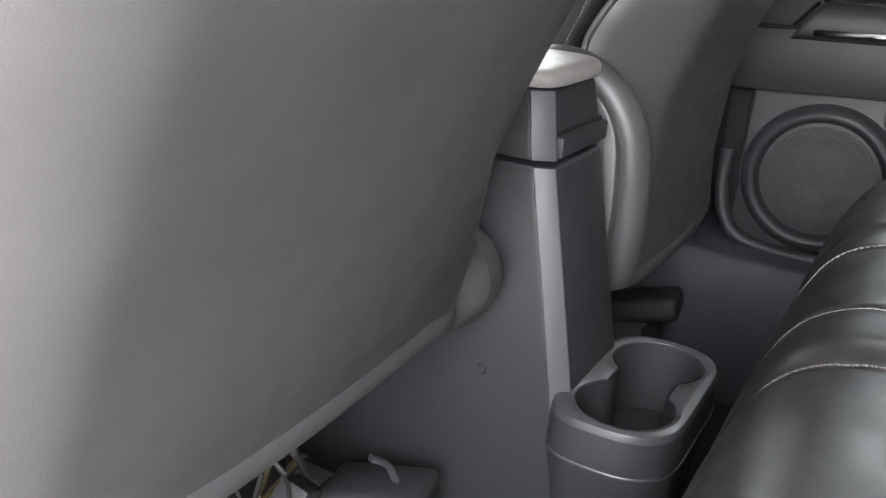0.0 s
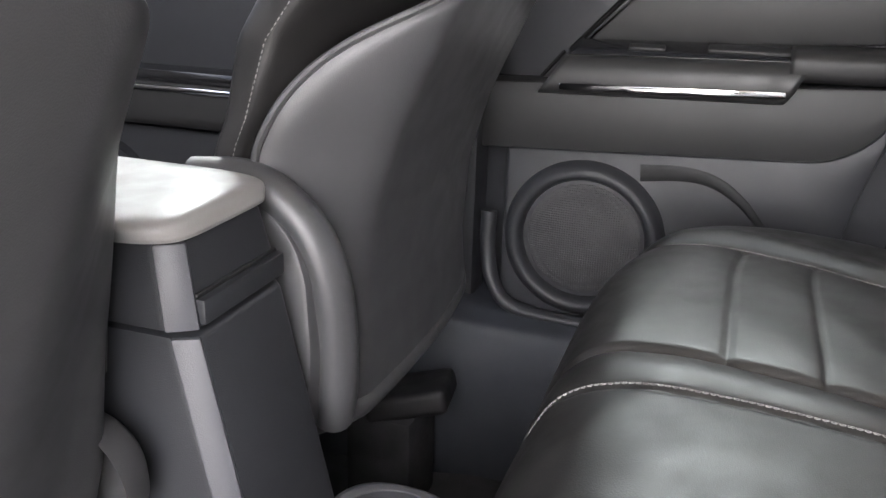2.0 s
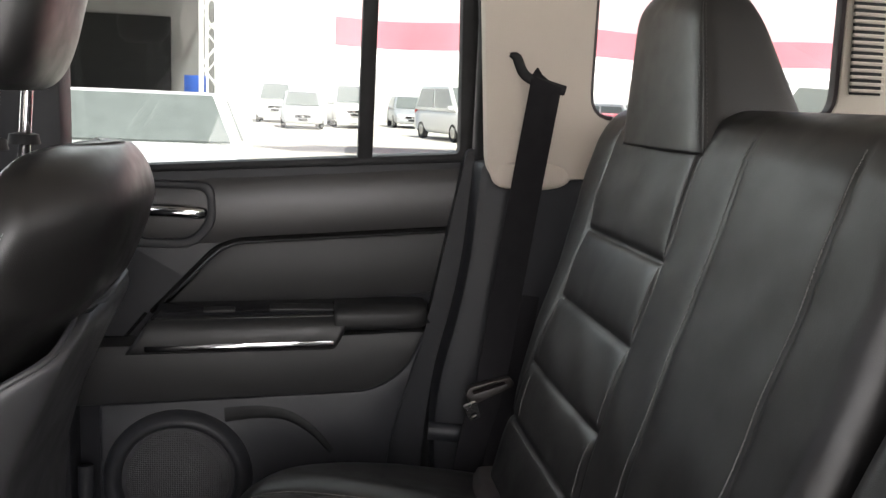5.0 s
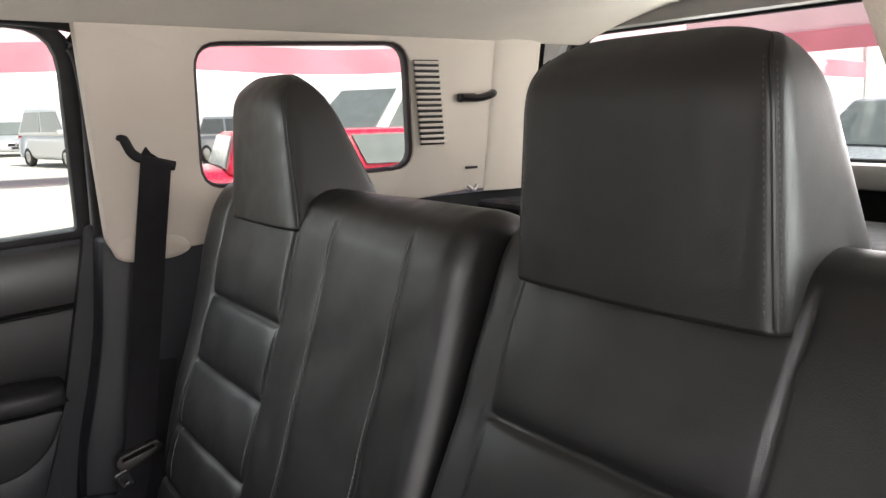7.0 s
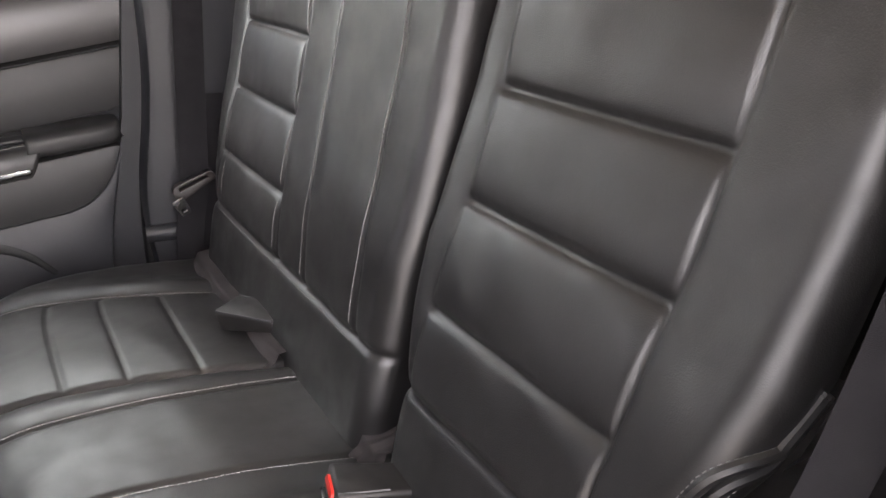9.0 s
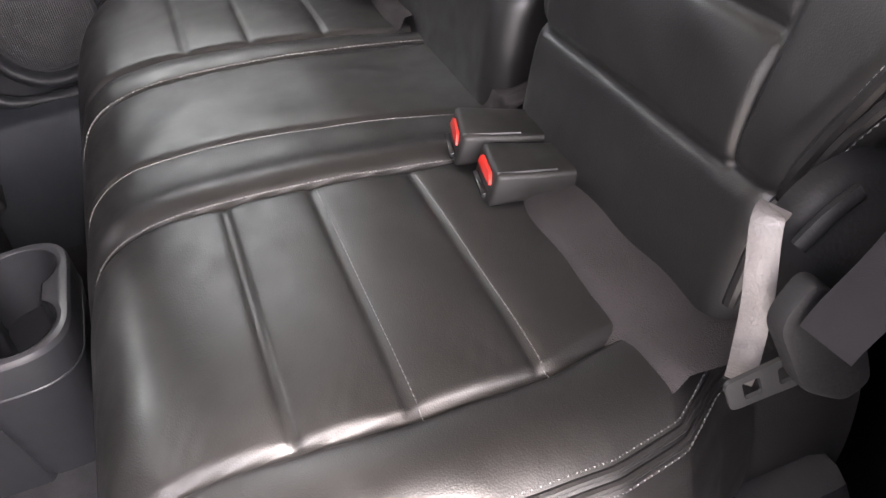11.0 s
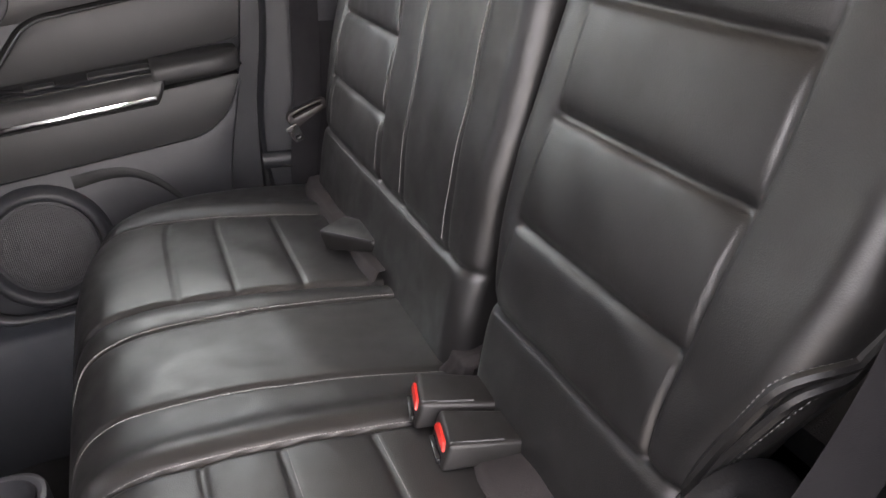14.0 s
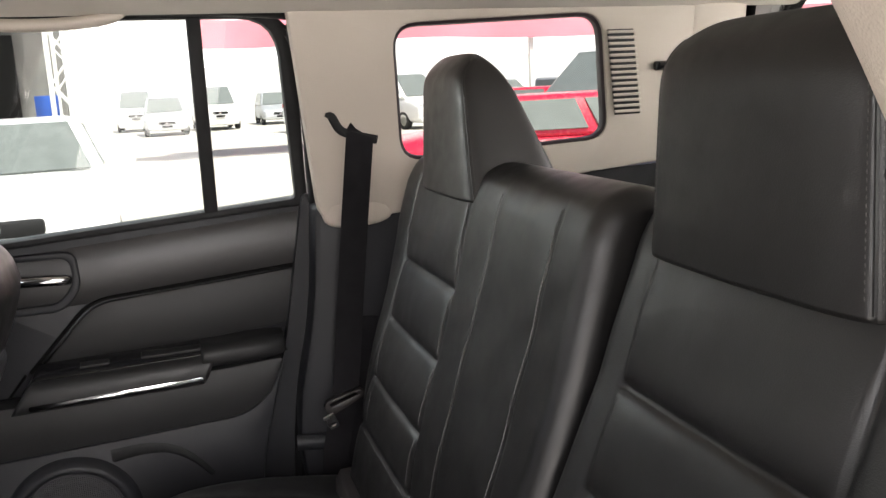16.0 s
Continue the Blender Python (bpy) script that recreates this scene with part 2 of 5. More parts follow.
def lathe(profile, at, axis="z", seg=40):
    """Spin (radius, height) pairs round an axis through at."""
    bm = bmesh.new()
    rings = []
    for r, h in profile:
        ring = []
        for j in range(seg):
            c, s = math.cos(2 * math.pi * j / seg) * r, math.sin(2 * math.pi * j / seg) * r
            v = {"z": (c, s, h), "x": (h, c, s), "y": (c, h, s)}[axis]
            ring.append(bm.verts.new(Vector(at) + Vector(v)))
        rings.append(ring)
    for i in range(len(rings) - 1):
        for j in range(seg):
            bm.faces.new((rings[i][j], rings[i][(j + 1) % seg], rings[i + 1][(j + 1) % seg], rings[i + 1][j]))
    return bm


class Curve2:
    """A smooth 2D profile by arc length, with normals, for padded surfaces."""

    def __init__(self, pts, n=14):
        p = np.array([(q.x, q.y) for q in smooth_path([(a, b, 0) for a, b in pts], n)])
        d = np.r_[0, np.cumsum(np.hypot(*np.diff(p, axis=0).T))]
        self.len = d[-1]
        t = np.gradient(p, d, axis=0)
        t /= np.linalg.norm(t, axis=1)[:, None]
        self.d, self.p, self.n = d, p, np.stack([-t[:, 1], t[:, 0]], 1)

    def at(self, s):
        f = lambda c: np.interp(s, self.d, c)
        nx, ny = f(self.n[:, 0]), f(self.n[:, 1])
        k = np.hypot(nx, ny)
        return f(self.p[:, 0]), f(self.p[:, 1]), nx / k, ny / k


def groove(dist, deep, wide, soft=0.0, broad=0.02):
    """A sewn seam: a narrow cut and a soft pull of the padding on both sides."""
    return -deep * np.exp(-(dist / wide) ** 2) - soft * np.exp(-np.abs(dist) / broad)


def stitches(fn, path, length=0.0042, gap=0.0005, r=0.00032, lift=0.0002):
    """Thread along a path of (u, v) on the padded surface fn."""
    pts = []
    for (a, b), (c, d) in zip(path[:-1], path[1:]):
        n = max(2, int(60 * math.hypot(c - a, d - b) / 0.3))
        pts += [(a + (c - a) * i / n, b + (d - b) * i / n) for i in range(n)]
    pts.append(path[-1])
    U, V = np.array([p[0] for p in pts]), np.array([p[1] for p in pts])
    P = np.stack(fn(U, V), -1)
    e = 0.002
    N = np.cross(np.stack(fn(U + e, V), -1) - P, np.stack(fn(U, V + e), -1) - P)
    N /= np.linalg.norm(N, axis=1)[:, None] + 1e-12
    d = np.r_[0, np.cumsum(np.linalg.norm(np.diff(P, axis=0), axis=1))]
    verts, faces = [], []
    s = 0.0
    while s + length < d[-1]:
        q0 = np.array([np.interp(s, d, P[:, i]) for i in range(3)])
        q1 = np.array([np.interp(s + length, d, P[:, i]) for i in range(3)])
        nn = np.array([np.interp(s, d, N[:, i]) for i in range(3)])
        side = np.cross(q1 - q0, nn)
        side = side / (np.linalg.norm(side) + 1e-12) * r
        k = len(verts)
        mid = (q0 + q1) / 2 + nn * (lift + r)
        for q in (q0 - nn * r + side, q0 - nn * r - side, mid + side, mid - side, q1 - nn * r + side, q1 - nn * r - side):
            verts.append(tuple(q))
        faces += [(k, k + 1, k + 3, k + 2), (k + 2, k + 3, k + 5, k + 4), (k, k + 2, k + 4), (k + 1, k + 5, k + 3)]
        s += length + gap
    return verts, faces


def thread(name, runs, parent, material=None):
    V, F = [], []
    for v, f in runs:
        k = len(V)
        V += v
        F += [tuple(i + k for i in q) for q in f]
    me = bpy.data.meshes.new(name)
    me.from_pydata(V, [], F)
    return part(name, me, material or THREAD, parent, "light grey sewing thread", kind="stuff")


def loft(rings):
    bm = bmesh.new()
    vs = [[bm.verts.new(p) for p in r] for r in rings]
    n = len(vs[0])
    for a, b in zip(vs[:-1], vs[1:]):
        for i in range(n):
            bm.faces.new((a[i], a[(i + 1) % n], b[(i + 1) % n], b[i]))
    bm.faces.new(vs[0][::-1])
    bm.faces.new(vs[-1])
    return bm


def softened(bm, r=0.004, seg=2):
    bmesh.ops.recalc_face_normals(bm, faces=bm.faces)
    es = [e for e in bm.edges if len(e.link_faces) == 2 and e.calc_face_angle(0) > 0.25]
    bmesh.ops.bevel(bm, geom=es, offset=r, segments=seg, profile=0.5, affect="EDGES")
    return bm


XC = 0.012      # the car's middle


# ---- the cabin shell ----
def tumble(x, z):
    """The cabin's sides lean in above the belt line."""
    return x - math.copysign(max(0.0, z - 0.80) * 0.16, x)


def lean(bm):
    return warp(bm, lambda a, b, c: (tumble(a, c), b, c))


def ground_z(U, V):
    return U, V, np.full_like(U, -0.52)


CONCRETE = mat("pale_concrete", (0.50, 0.47, 0.42), 0.9, var=0.12, var_scale=0.4, grain=0.3, grain_scale=60)
tagged(part("ground", grid(ground_z, np.linspace(-300, 300, 31), np.linspace(-300, 300, 31)), CONCRETE), "pale sunlit concrete of a car lot", "ground", kind="structure")


def carpet(U, V):
    hump = np.clip((0.100 - np.abs(U - 0.07)) / 0.05, 0, 1)
    hump = hump * hump * (3 - 2 * hump)
    z = -0.03 + 0.11 * hump * np.clip((V + 0.1) / 0.2, 0, 1)
    lumps = 0.003 * np.sin(U * 31 + 3 * np.sin(V * 9)) * np.sin(V * 27 + 1.3)
    return U, V, z + lumps


floor = part("floor", grid(carpet, np.linspace(-0.70, 0.72, 110), np.linspace(-0.45, 1.4, 110)), CARPET)
tagged(floor, "dark grey carpeted car floor with a centre tunnel", "floor", kind="structure")
tagged(part("floor_underbody", box(-0.80, 0.82, -1.3, 1.45, -0.16, -0.06, 0.01), DARK), "black underside of the car floor", "floor", kind="structure")


def liner(U, V):
    """The headliner droops towards the sides and turns up to the door openings at its rim."""
    r = np.abs(U - XC)
    return U, V, 1.150 - 0.085 * (np.clip(r, 0, 0.55) / 0.60) ** 3 + 0.40 * np.clip(r - 0.55, 0, None) + 0.012 * np.clip((V + 0.2) / 1.2, -1, 1)


tagged(part("ceiling", grid(liner, np.linspace(-0.63, 0.655, 90), np.linspace(-1.17, 1.0, 50)), ROOFING), "beige cloth headliner", "ceiling", kind="structure")
tagged(part("ceiling_outer", box(-0.68, 0.70, -1.25, 1.30, 1.18, 1.21, 0.01), DARK), "roof panel of the car", "roof", kind="structure")


def side_wall(s):
    """The body side round the openings, on the side s = 1 or -1."""
    x = XC + s * 0.80
    loop = [(-1.28, -0.14), (1.42, -0.14), (1.42, 0.74), (0.95, 1.19), (-1.22, 1.19), (-1.28, 0.8)]
    holes = [rounded([(-1.14, 0.79), (-0.42, 0.79), (-0.42, 1.12), (-1.14, 1.12)], 0.05),
             rounded([(-0.315, 0.02), (0.34, 0.02), (0.36, 1.125), (-0.315, 1.125)], 0.05),
             rounded([(0.46, 0.80), (1.15, 0.80), (0.85, 1.11), (0.46, 1.11)], 0.04)]
    return lean(plate(loop, -s * 0.045, holes, plane="yz", at=x))


for s, nm in ((1, "wall_right"), (-1, "wall_left")):
    tagged(part(nm, side_wall(s), DARK), "car body side with door and window openings", "car body", kind="structure")
# Unseen wall, built high to keep windscreen light off the rear backrests.
tagged(part("wall_front", box(-0.78, 0.80, 1.36, 1.42, -0.1, 0.95, 0.01), DARK), "unseen dark wall closing the cabin's front against light", "wall", kind="structure")

# liftgate with its window, seal and glass
GATE = mat("black_gate_paint", (0.005, 0.005, 0.005), 0.7, var=0.1, spec=0.1)
gate = thing("liftgate", (XC, -1.2, 0.2), "black car liftgate with a large rear window", "liftgate", kind="structure")
g_hole = rounded([(-0.630, 0.875), (0.650, 0.875), (0.630, 1.10), (-0.608, 1.10)], 0.06)
g_rim = rounded([(-0.675, 0.838), (0.695, 0.838), (0.672, 1.135), (-0.652, 1.135)], 0.075)
GATE_TRIM = mat("grey_gate_trim", (0.30, 0.295, 0.285), 0.55, var=0.06, grain=0.2, grain_scale=700)
part("gate_trim", plate(g_rim, -0.030, [g_hole], plane="xz", at=-1.172, bevel=0.008), GATE_TRIM, gate, "grey inner frame of the rear window")
part("gate_panel", plate([(-0.79, -0.1), (0.81, -0.1), (0.81, 0.8), (0.70, 1.19), (-0.68, 1.19), (-0.79, 0.8)], -0.05, [g_hole], plane="xz", at=-1.19), GATE, gate)
part("window_seal", sweep([(a, -1.205, b) for a, b in g_hole], 0.005, 0.005, seg=8, closed=True, up=(0, 1, 0)), DARK, gate, "black rubber window seal")
pane = part("rear_glass", plate(g_hole, -0.004, plane="xz", at=-1.21), GLASSY, gate)
pane.visible_shadow = False


# ---- rear bench cushion ----
CUSH = Curve2([(0.082, 0.09), (0.086, 0.14), (0.083, 0.20), (0.073, 0.28), (0.057, 0.345), (0.03, 0.385), (-0.02, 0.402), (-0.10, 0.405), (-0.20, 0.398), (-0.29, 0.385), (-0.36, 0.372), (-0.42, 0.35)])
CL, CR, RIM = -0.500, 0.520, 0.05


def s_of_y(y):
    i = int(np.argmax(CUSH.p[:, 0]))
    return float(np.interp(-y, -CUSH.p[i:, 0], CUSH.d[i:]))


V_TOP = s_of_y(0.0)
PLEATS = [(-0.061, 1.0), (-0.125, 0.8), (-0.199, 0.8)]
SIDE_SEAMS = ((-0.152, -1, 0.10), (0.155, 1, -0.17))
MID_SEAMS = ((-0.050, 0.15), (0.093, 0.10))
OUTER_Y, OUTER_X = [0.0, 0.06, 0.12, 0.20, 0.26, 0.33], [0.402, 0.409, 0.414, 0.412, 0.405, 0.388]
FAR_Y, FAR_X = [0.0, 0.09, 0.175, 0.28, 0.33], [0.412, 0.390, 0.368, 0.342, 0.335]


def cushion(U, V):
    """U: x in metres, running over the ends; V: arc length along the profile from the front's foot to the rear."""
    y, z, ny, nz = CUSH.at(V)
    ny, nz = -ny, -nz
    over_l, over_r = np.clip(CL + RIM - U, 0, None), np.clip(U - CR + RIM, 0, None)
    over = np.maximum(over_l, over_r)
    ang = np.clip(over / RIM, 0, math.pi / 2)
    drop = RIM * (1 - np.cos(ang)) + np.clip(over - RIM * math.pi / 2, 0, None)
    belly = 0.014 * np.sin(np.clip((over - RIM * 1.2) / 0.13, 0, 1) * math.pi)
    x = np.where(over_l > 0, CL + RIM - RIM * np.sin(ang) - belly, np.where(over_r > 0, CR - RIM + RIM * np.sin(ang) + belly, U))
    top = np.clip((V - V_TOP + 0.07) / 0.06, 0, 1)
    nose = np.clip((V - V_TOP + 0.17) / 0.08, 0, 1)
    rel = np.zeros_like(U)
    bow = np.clip(-y, 0, 1)
    for sx, k, c in SIDE_SEAMS:
        d = (x - sx) * k - bow * c
        rel += groove(d, 0.0045, 0.0035, 0.0035, 0.012) * nose
        rel += (0.007 * np.exp(-((d + 0.022) / 0.020) ** 2) if k < 0 else 0.004 * np.exp(-((d + 0.030) / 0.026) ** 2)) * top
    for sx, c in MID_SEAMS:
        rel += groove(x - sx + c * bow, 0.0025, 0.003, 0.002, 0.012) * nose
    dl = x + np.interp(-y, OUTER_Y, OUTER_X)
    dr = x - np.interp(-y, FAR_Y, FAR_X)
    rel += (groove(dl, 0.004, 0.0035, 0.0042, 0.014) + groove(dr, 0.004, 0.0035, 0.004, 0.014)) * nose
    rel += (0.003 * np.exp(-((dl + 0.030) / 0.025) ** 2) + 0.006 * np.exp(-((dr - 0.030) / 0.025) ** 2)) * top
    in_l = np.clip(dl / 0.006, 0, 1) * np.clip((-0.152 - 0.10 * bow - x) / 0.006, 0, 1)
    in_r = np.clip((x - 0.155 + 0.17 * bow) / 0.006, 0, 1) * np.clip(-dr / 0.006, 0, 1)
    for py, k in PLEATS:
        rel += (in_l * groove(y - py, 0.0026 * k, 0.0022, 0.0030 * k, 0.016) + in_r * groove(y - py + 0.008, 0.0022 * k, 0.0022, 0.0026 * k, 0.014)) * top
    rel += (in_l + in_r) * 0.003 * top
    near_seam = np.exp(-np.abs(dl - 0.02) / 0.02) + np.exp(-np.abs(dl + 0.05) / 0.02) * 0.2
    rel += 0.0003 * near_seam * np.sin(y * 260 + 40 * x + 4 * np.sin(y * 70)) * np.sin(x * 190 + y * 60) * top
    rel += 0.0006 * np.sin(x * 37 + 3 * np.sin(y * 19)) * np.sin(y * 33 + 2 * np.sin(x * 11)) * top
    off = rel - drop
    tuck = np.interp(-y, [0.17, 0.21, 0.254, 0.272, 0.293, 0.33], [0.0, 0.002, 0.014, 0.028, 0.045, 0.065])
    x = x + tuck * np.clip((-0.30 - x) / 0.16, 0, 1)
    plan = 0.055 * np.clip((x - 0.30) / 0.21, 0, 1.2) ** 2 * np.clip(1 + y / 0.3, 0, 1)
    return x, y + ny * off - plan, z + nz * off


us = np.r_[np.linspace(CL - 0.21, CL + 0.07, 90), np.arange(CL + 0.073, CR - 0.072, 0.003), np.linspace(CR - 0.07, CR + 0.16, 50)]
bench = thing("rear_bench_seat", (XC, -0.15, 0.10), "black leather rear bench cushion with pleated panels and pale stitching", "car seat")
part("cushion", grid(cushion, us, np.arange(0, CUSH.len, 0.003)), LEATHER, bench)
part("cushion_base", box(CL + 0.02, CR - 0.02, -0.38, 0.03, -0.02, 0.28, 0.02), DARK, bench, "black carpeted seat base")
U_PIPE = CL + RIM - 0.034


def u_pipe(v):
    return U_PIPE + 0.030 * min(1.0, max(0.0, (V_TOP - 0.02 - v) / 0.12)) ** 1.5


def on_surface(fn, path, lift=0.0):
    U, V = np.array([p[0] for p in path]), np.array([p[1] for p in path])
    P, e = np.stack(fn(U, V), -1), 0.002
    N = np.cross(np.stack(fn(U + e, V), -1) - P, np.stack(fn(U, V + e), -1) - P)
    N /= np.linalg.norm(N, axis=1)[:, None] + 1e-12
    return [Vector(p) for p in P + N * lift]


vv = np.linspace(0.06, s_of_y(-0.33), 90)
for du in (0.0, 0.0068):
    part("piping", sweep(on_surface(cushion, [(u_pipe(v) - du, v) for v in vv], 0.0002), 0.0026, seg=8), LEATHER, bench, "sewn black leather piping")
sf, sr = V_TOP - 0.10, s_of_y(-0.30)
thread("stitching", [stitches(cushion, [(u_pipe(v) + du, v) for v in vv[::3]], 0.0036, 0.0014, 0.00036, 0.0002) for du in (0.0048, -0.0118)], bench)
runs = []
for sx, c in MID_SEAMS:
    runs.append(stitches(cushion, [(sx - math.copysign(0.004, -sx) - c * max(0, -float(CUSH.at(v)[0])), v) for v in np.linspace(sf, sr, 24)], r=0.0005))
for sx, k, c in SIDE_SEAMS:
    runs.append(stitches(cushion, [(sx + k * (c * max(0, -float(CUSH.at(v)[0]))) - k * 0.004, v) for v in np.linspace(sf, sr, 24)], r=0.0004))
runs.append(stitches(cushion, [(float(np.interp(v, [s_of_y(0.0), s_of_y(-0.09), s_of_y(-0.175), s_of_y(-0.28)], FAR_X[:4])) + 0.004, v) for v in np.linspace(sf, s_of_y(-0.28), 24)], r=0.0005))
for py, k in PLEATS[1:]:
    s = s_of_y(py - 0.004)
    runs.append(stitches(cushion, [(-0.42, s), (-0.17, s)], r=0.00025))
thread("stitching", runs, bench)

# taupe cloth gusset in the gap between cushion and backrests
for xa, xb, ya, yb in ((-0.462, -0.245, -0.252, -0.345), (-0.132, -0.085, -0.300, -0.345), (0.105, 0.475, -0.276, -0.345)):
    def flap(U, V):
        x = xa + (xb - xa) * U + (0.012 if xa < -0.4 else 0.0) * np.clip(1 - V, 0, 1) * (1 - U) ** 4
        bow = 0.007 * np.clip(1 - np.minimum(U, 1 - U) / 0.16, 0, 1) ** 2
        y = ya - bow * (1 - V) + (yb - ya) * V
        k = np.clip(V / 0.10, 0, 1)
        return x, y, 0.3885 + 0.010 * k + 0.006 * V ** 2 + 0.0010 * np.sin(U * 17 + 2 * V) - 0.03 * np.clip(-V, 0, 1)
    part("cloth_gusset", grid(flap, np.linspace(0, 1, 60), np.r_[-0.25, np.linspace(-0.04, 1, 24)]), CLOTH, bench, "taupe woven cloth gusset")


# ---- rear backrests ----
BACK = Curve2([(-0.29, 0.36), (-0.298, 0.40), (-0.318, 0.47), (-0.348, 0.56), (-0.383, 0.64), (-0.414, 0.72), (-0.440, 0.80), (-0.455, 0.840), (-0.475, 0.864), (-0.51, 0.872), (-0.55, 0.855), (-0.565, 0.82), (-0.52, 0.55)])
I_TOP = int(np.argmax(BACK.p[:, 1]))


def s_of_z(z):
    return float(np.interp(z, BACK.p[:I_TOP, 1], BACK.d[:I_TOP]))


BACK_PLEATS = (0.722, 0.636, 0.551)


def seam_x(sx, low, high, z):
    """A seam's x at the height z: it bends at 0.66 m."""
    return sx + low * np.minimum(z - 0.66, 0) + high * np.maximum(z - 0.66, 0)


def back_surface(inner, outer, seams, pleats, sgn, tip, foot_in):
    """sgn: 1 when the outer side is at larger x. outer: pairs (z, x) of the outer edge. tip: how far the top comes forward."""
    oz, ox = np.array([p[0] for p in outer]), np.array([p[1] for p in outer])

    def fn(U, V):
        y, z, ny, nz = BACK.at(V)
        ny, nz = -ny, -nz
        R = np.where(U < 0.12, 0.026, 0.038 if sgn > 0 else 0.026)
        e_out = np.interp(z, oz, ox)
        # U is the distance from the inner edge, stretched towards the outer edge
        full = (ox.max() if sgn > 0 else -ox.min()) - sgn * inner
        edge = inner + sgn * foot_in * np.clip((0.60 - z) / 0.12, 0, 1)
        w = sgn * (e_out - edge)
        q = U * np.where(U > 0, 1, 1)
        q = np.where(U > full * 0.6, full * 0.6 + (U - full * 0.6) * (w - full * 0.6) / (full - full * 0.6), U)
        q = np.where(U > full, w + (U - full), q)
        over = np.maximum(np.clip(R - q, 0, None), np.clip(q - w + R, 0, None))
        left = q < w / 2
        ang = np.clip(over / R, 0, math.pi / 2)
        drop = R * (1 - np.cos(ang))
        flank = np.clip((over - R * math.pi / 2) / 0.10, 0, 1)
        q = np.where(over > 0, np.where(left, R - R * np.sin(ang), w - R + R * np.sin(ang)), q)
        x = edge + sgn * q
        rel = np.zeros_like(x)
        face = np.clip((0.858 - z) / 0.02, 0, 1) * (ny > 0)
        for sx, k, c, c2 in seams:
            rel += groove(x - seam_x(sx, c, c2, z), 0.002 * k, 0.0025, 0.0025 * k, 0.012) * (z > 0.478) * face
        for p0, p1 in pleats:
            px0, px1 = seam_x(p0[0], p0[2], p0[3], z), seam_x(p1[0], p1[2], p1[3], z)
            ins = np.clip((x - px0) / 0.006, 0, 1) * np.clip((px1 - x) / 0.006, 0, 1)
            for pz in BACK_PLEATS:
                rel += ins * groove(z - pz, 0.0032, 0.0035, 0.0052, 0.012) * face
            rel += ins * 0.002 * face * (z > 0.478)
        rel += groove(z - 0.478, 0.003, 0.004, 0.004, 0.012) * face
        rel += 0.0010 * np.sin(x * 41 + 3 * np.sin(z * 17)) * np.sin(z * 29 + 2 * np.sin(x * 13)) * face
        off = rel - drop
        y = y + tip * np.clip((z - 0.5) / 0.22, 0, 1.5)
        zc = np.clip(z, 0.40, 0.82)
        yc = -0.345 - 0.36 * (zc - 0.40)
        return x, (y + ny * off) * (1 - flank) + yc * flank, (z + nz * off) * (1 - flank) + zc * flank
    fn.full = (ox.max() if sgn > 0 else -ox.min()) - sgn * inner
    fn.inner, fn.sgn = inner, sgn
    return fn


def headrest(foot, head, tall, tip, parent):
    """A tall padded head restraint that leans back to a narrow crown; foot and head are (x, x) of its front face."""
    def fn(U, V):
        h = V
        k = np.clip((h - 0.68) / 0.32, 0, 1)
        rnd = np.clip(1 - k ** 2.6, 0, 1) ** (1 / 2.6)
        xa, xb = foot[0] + (head[0] - foot[0]) * h, foot[1] + (head[1] - foot[1]) * h
        xm, w = (xa + xb) / 2, (xb - xa) / 2 * (0.74 + 0.26 * rnd)
        yf, yr = tip - 0.440 - 0.014 * h - 0.022 * k ** 4, tip - 0.577 + 0.072 * h + 0.012 * k ** 4
        d, yc = (yf - yr) / 2 * (0.45 + 0.55 * rnd), (yf + yr) / 2
        c, s = np.cos(U), np.sin(U)
        sx, sy = np.sign(c) * np.abs(c) ** 0.22, np.sign(s) * np.abs(s) ** 0.26
        narrow = 1 - 0.10 * (1 - sy) / 2
        pad = 0.005 * (1 - sx ** 2) * (s > 0) * rnd
        seam = 0.0012 * np.exp(-((np.abs(np.abs(c) - np.abs(s)) - 0.0) / 0.05) ** 2) * (s > 0)
        return xm + w * narrow * sx, yc + d * sy + pad - seam, 0.828 + tall * h - 0.010 * sx ** 6 * k - 0.004 * sy ** 4 * k
    return part("headrest", grid(fn, np.linspace(0, 2 * math.pi, 128, endpoint=False), np.r_[np.linspace(0.0, 0.9, 50), np.linspace(0.91, 1, 24)], closed_u=True, cap=True), LEATHER, parent, "tall tapered leather headrest"), fn


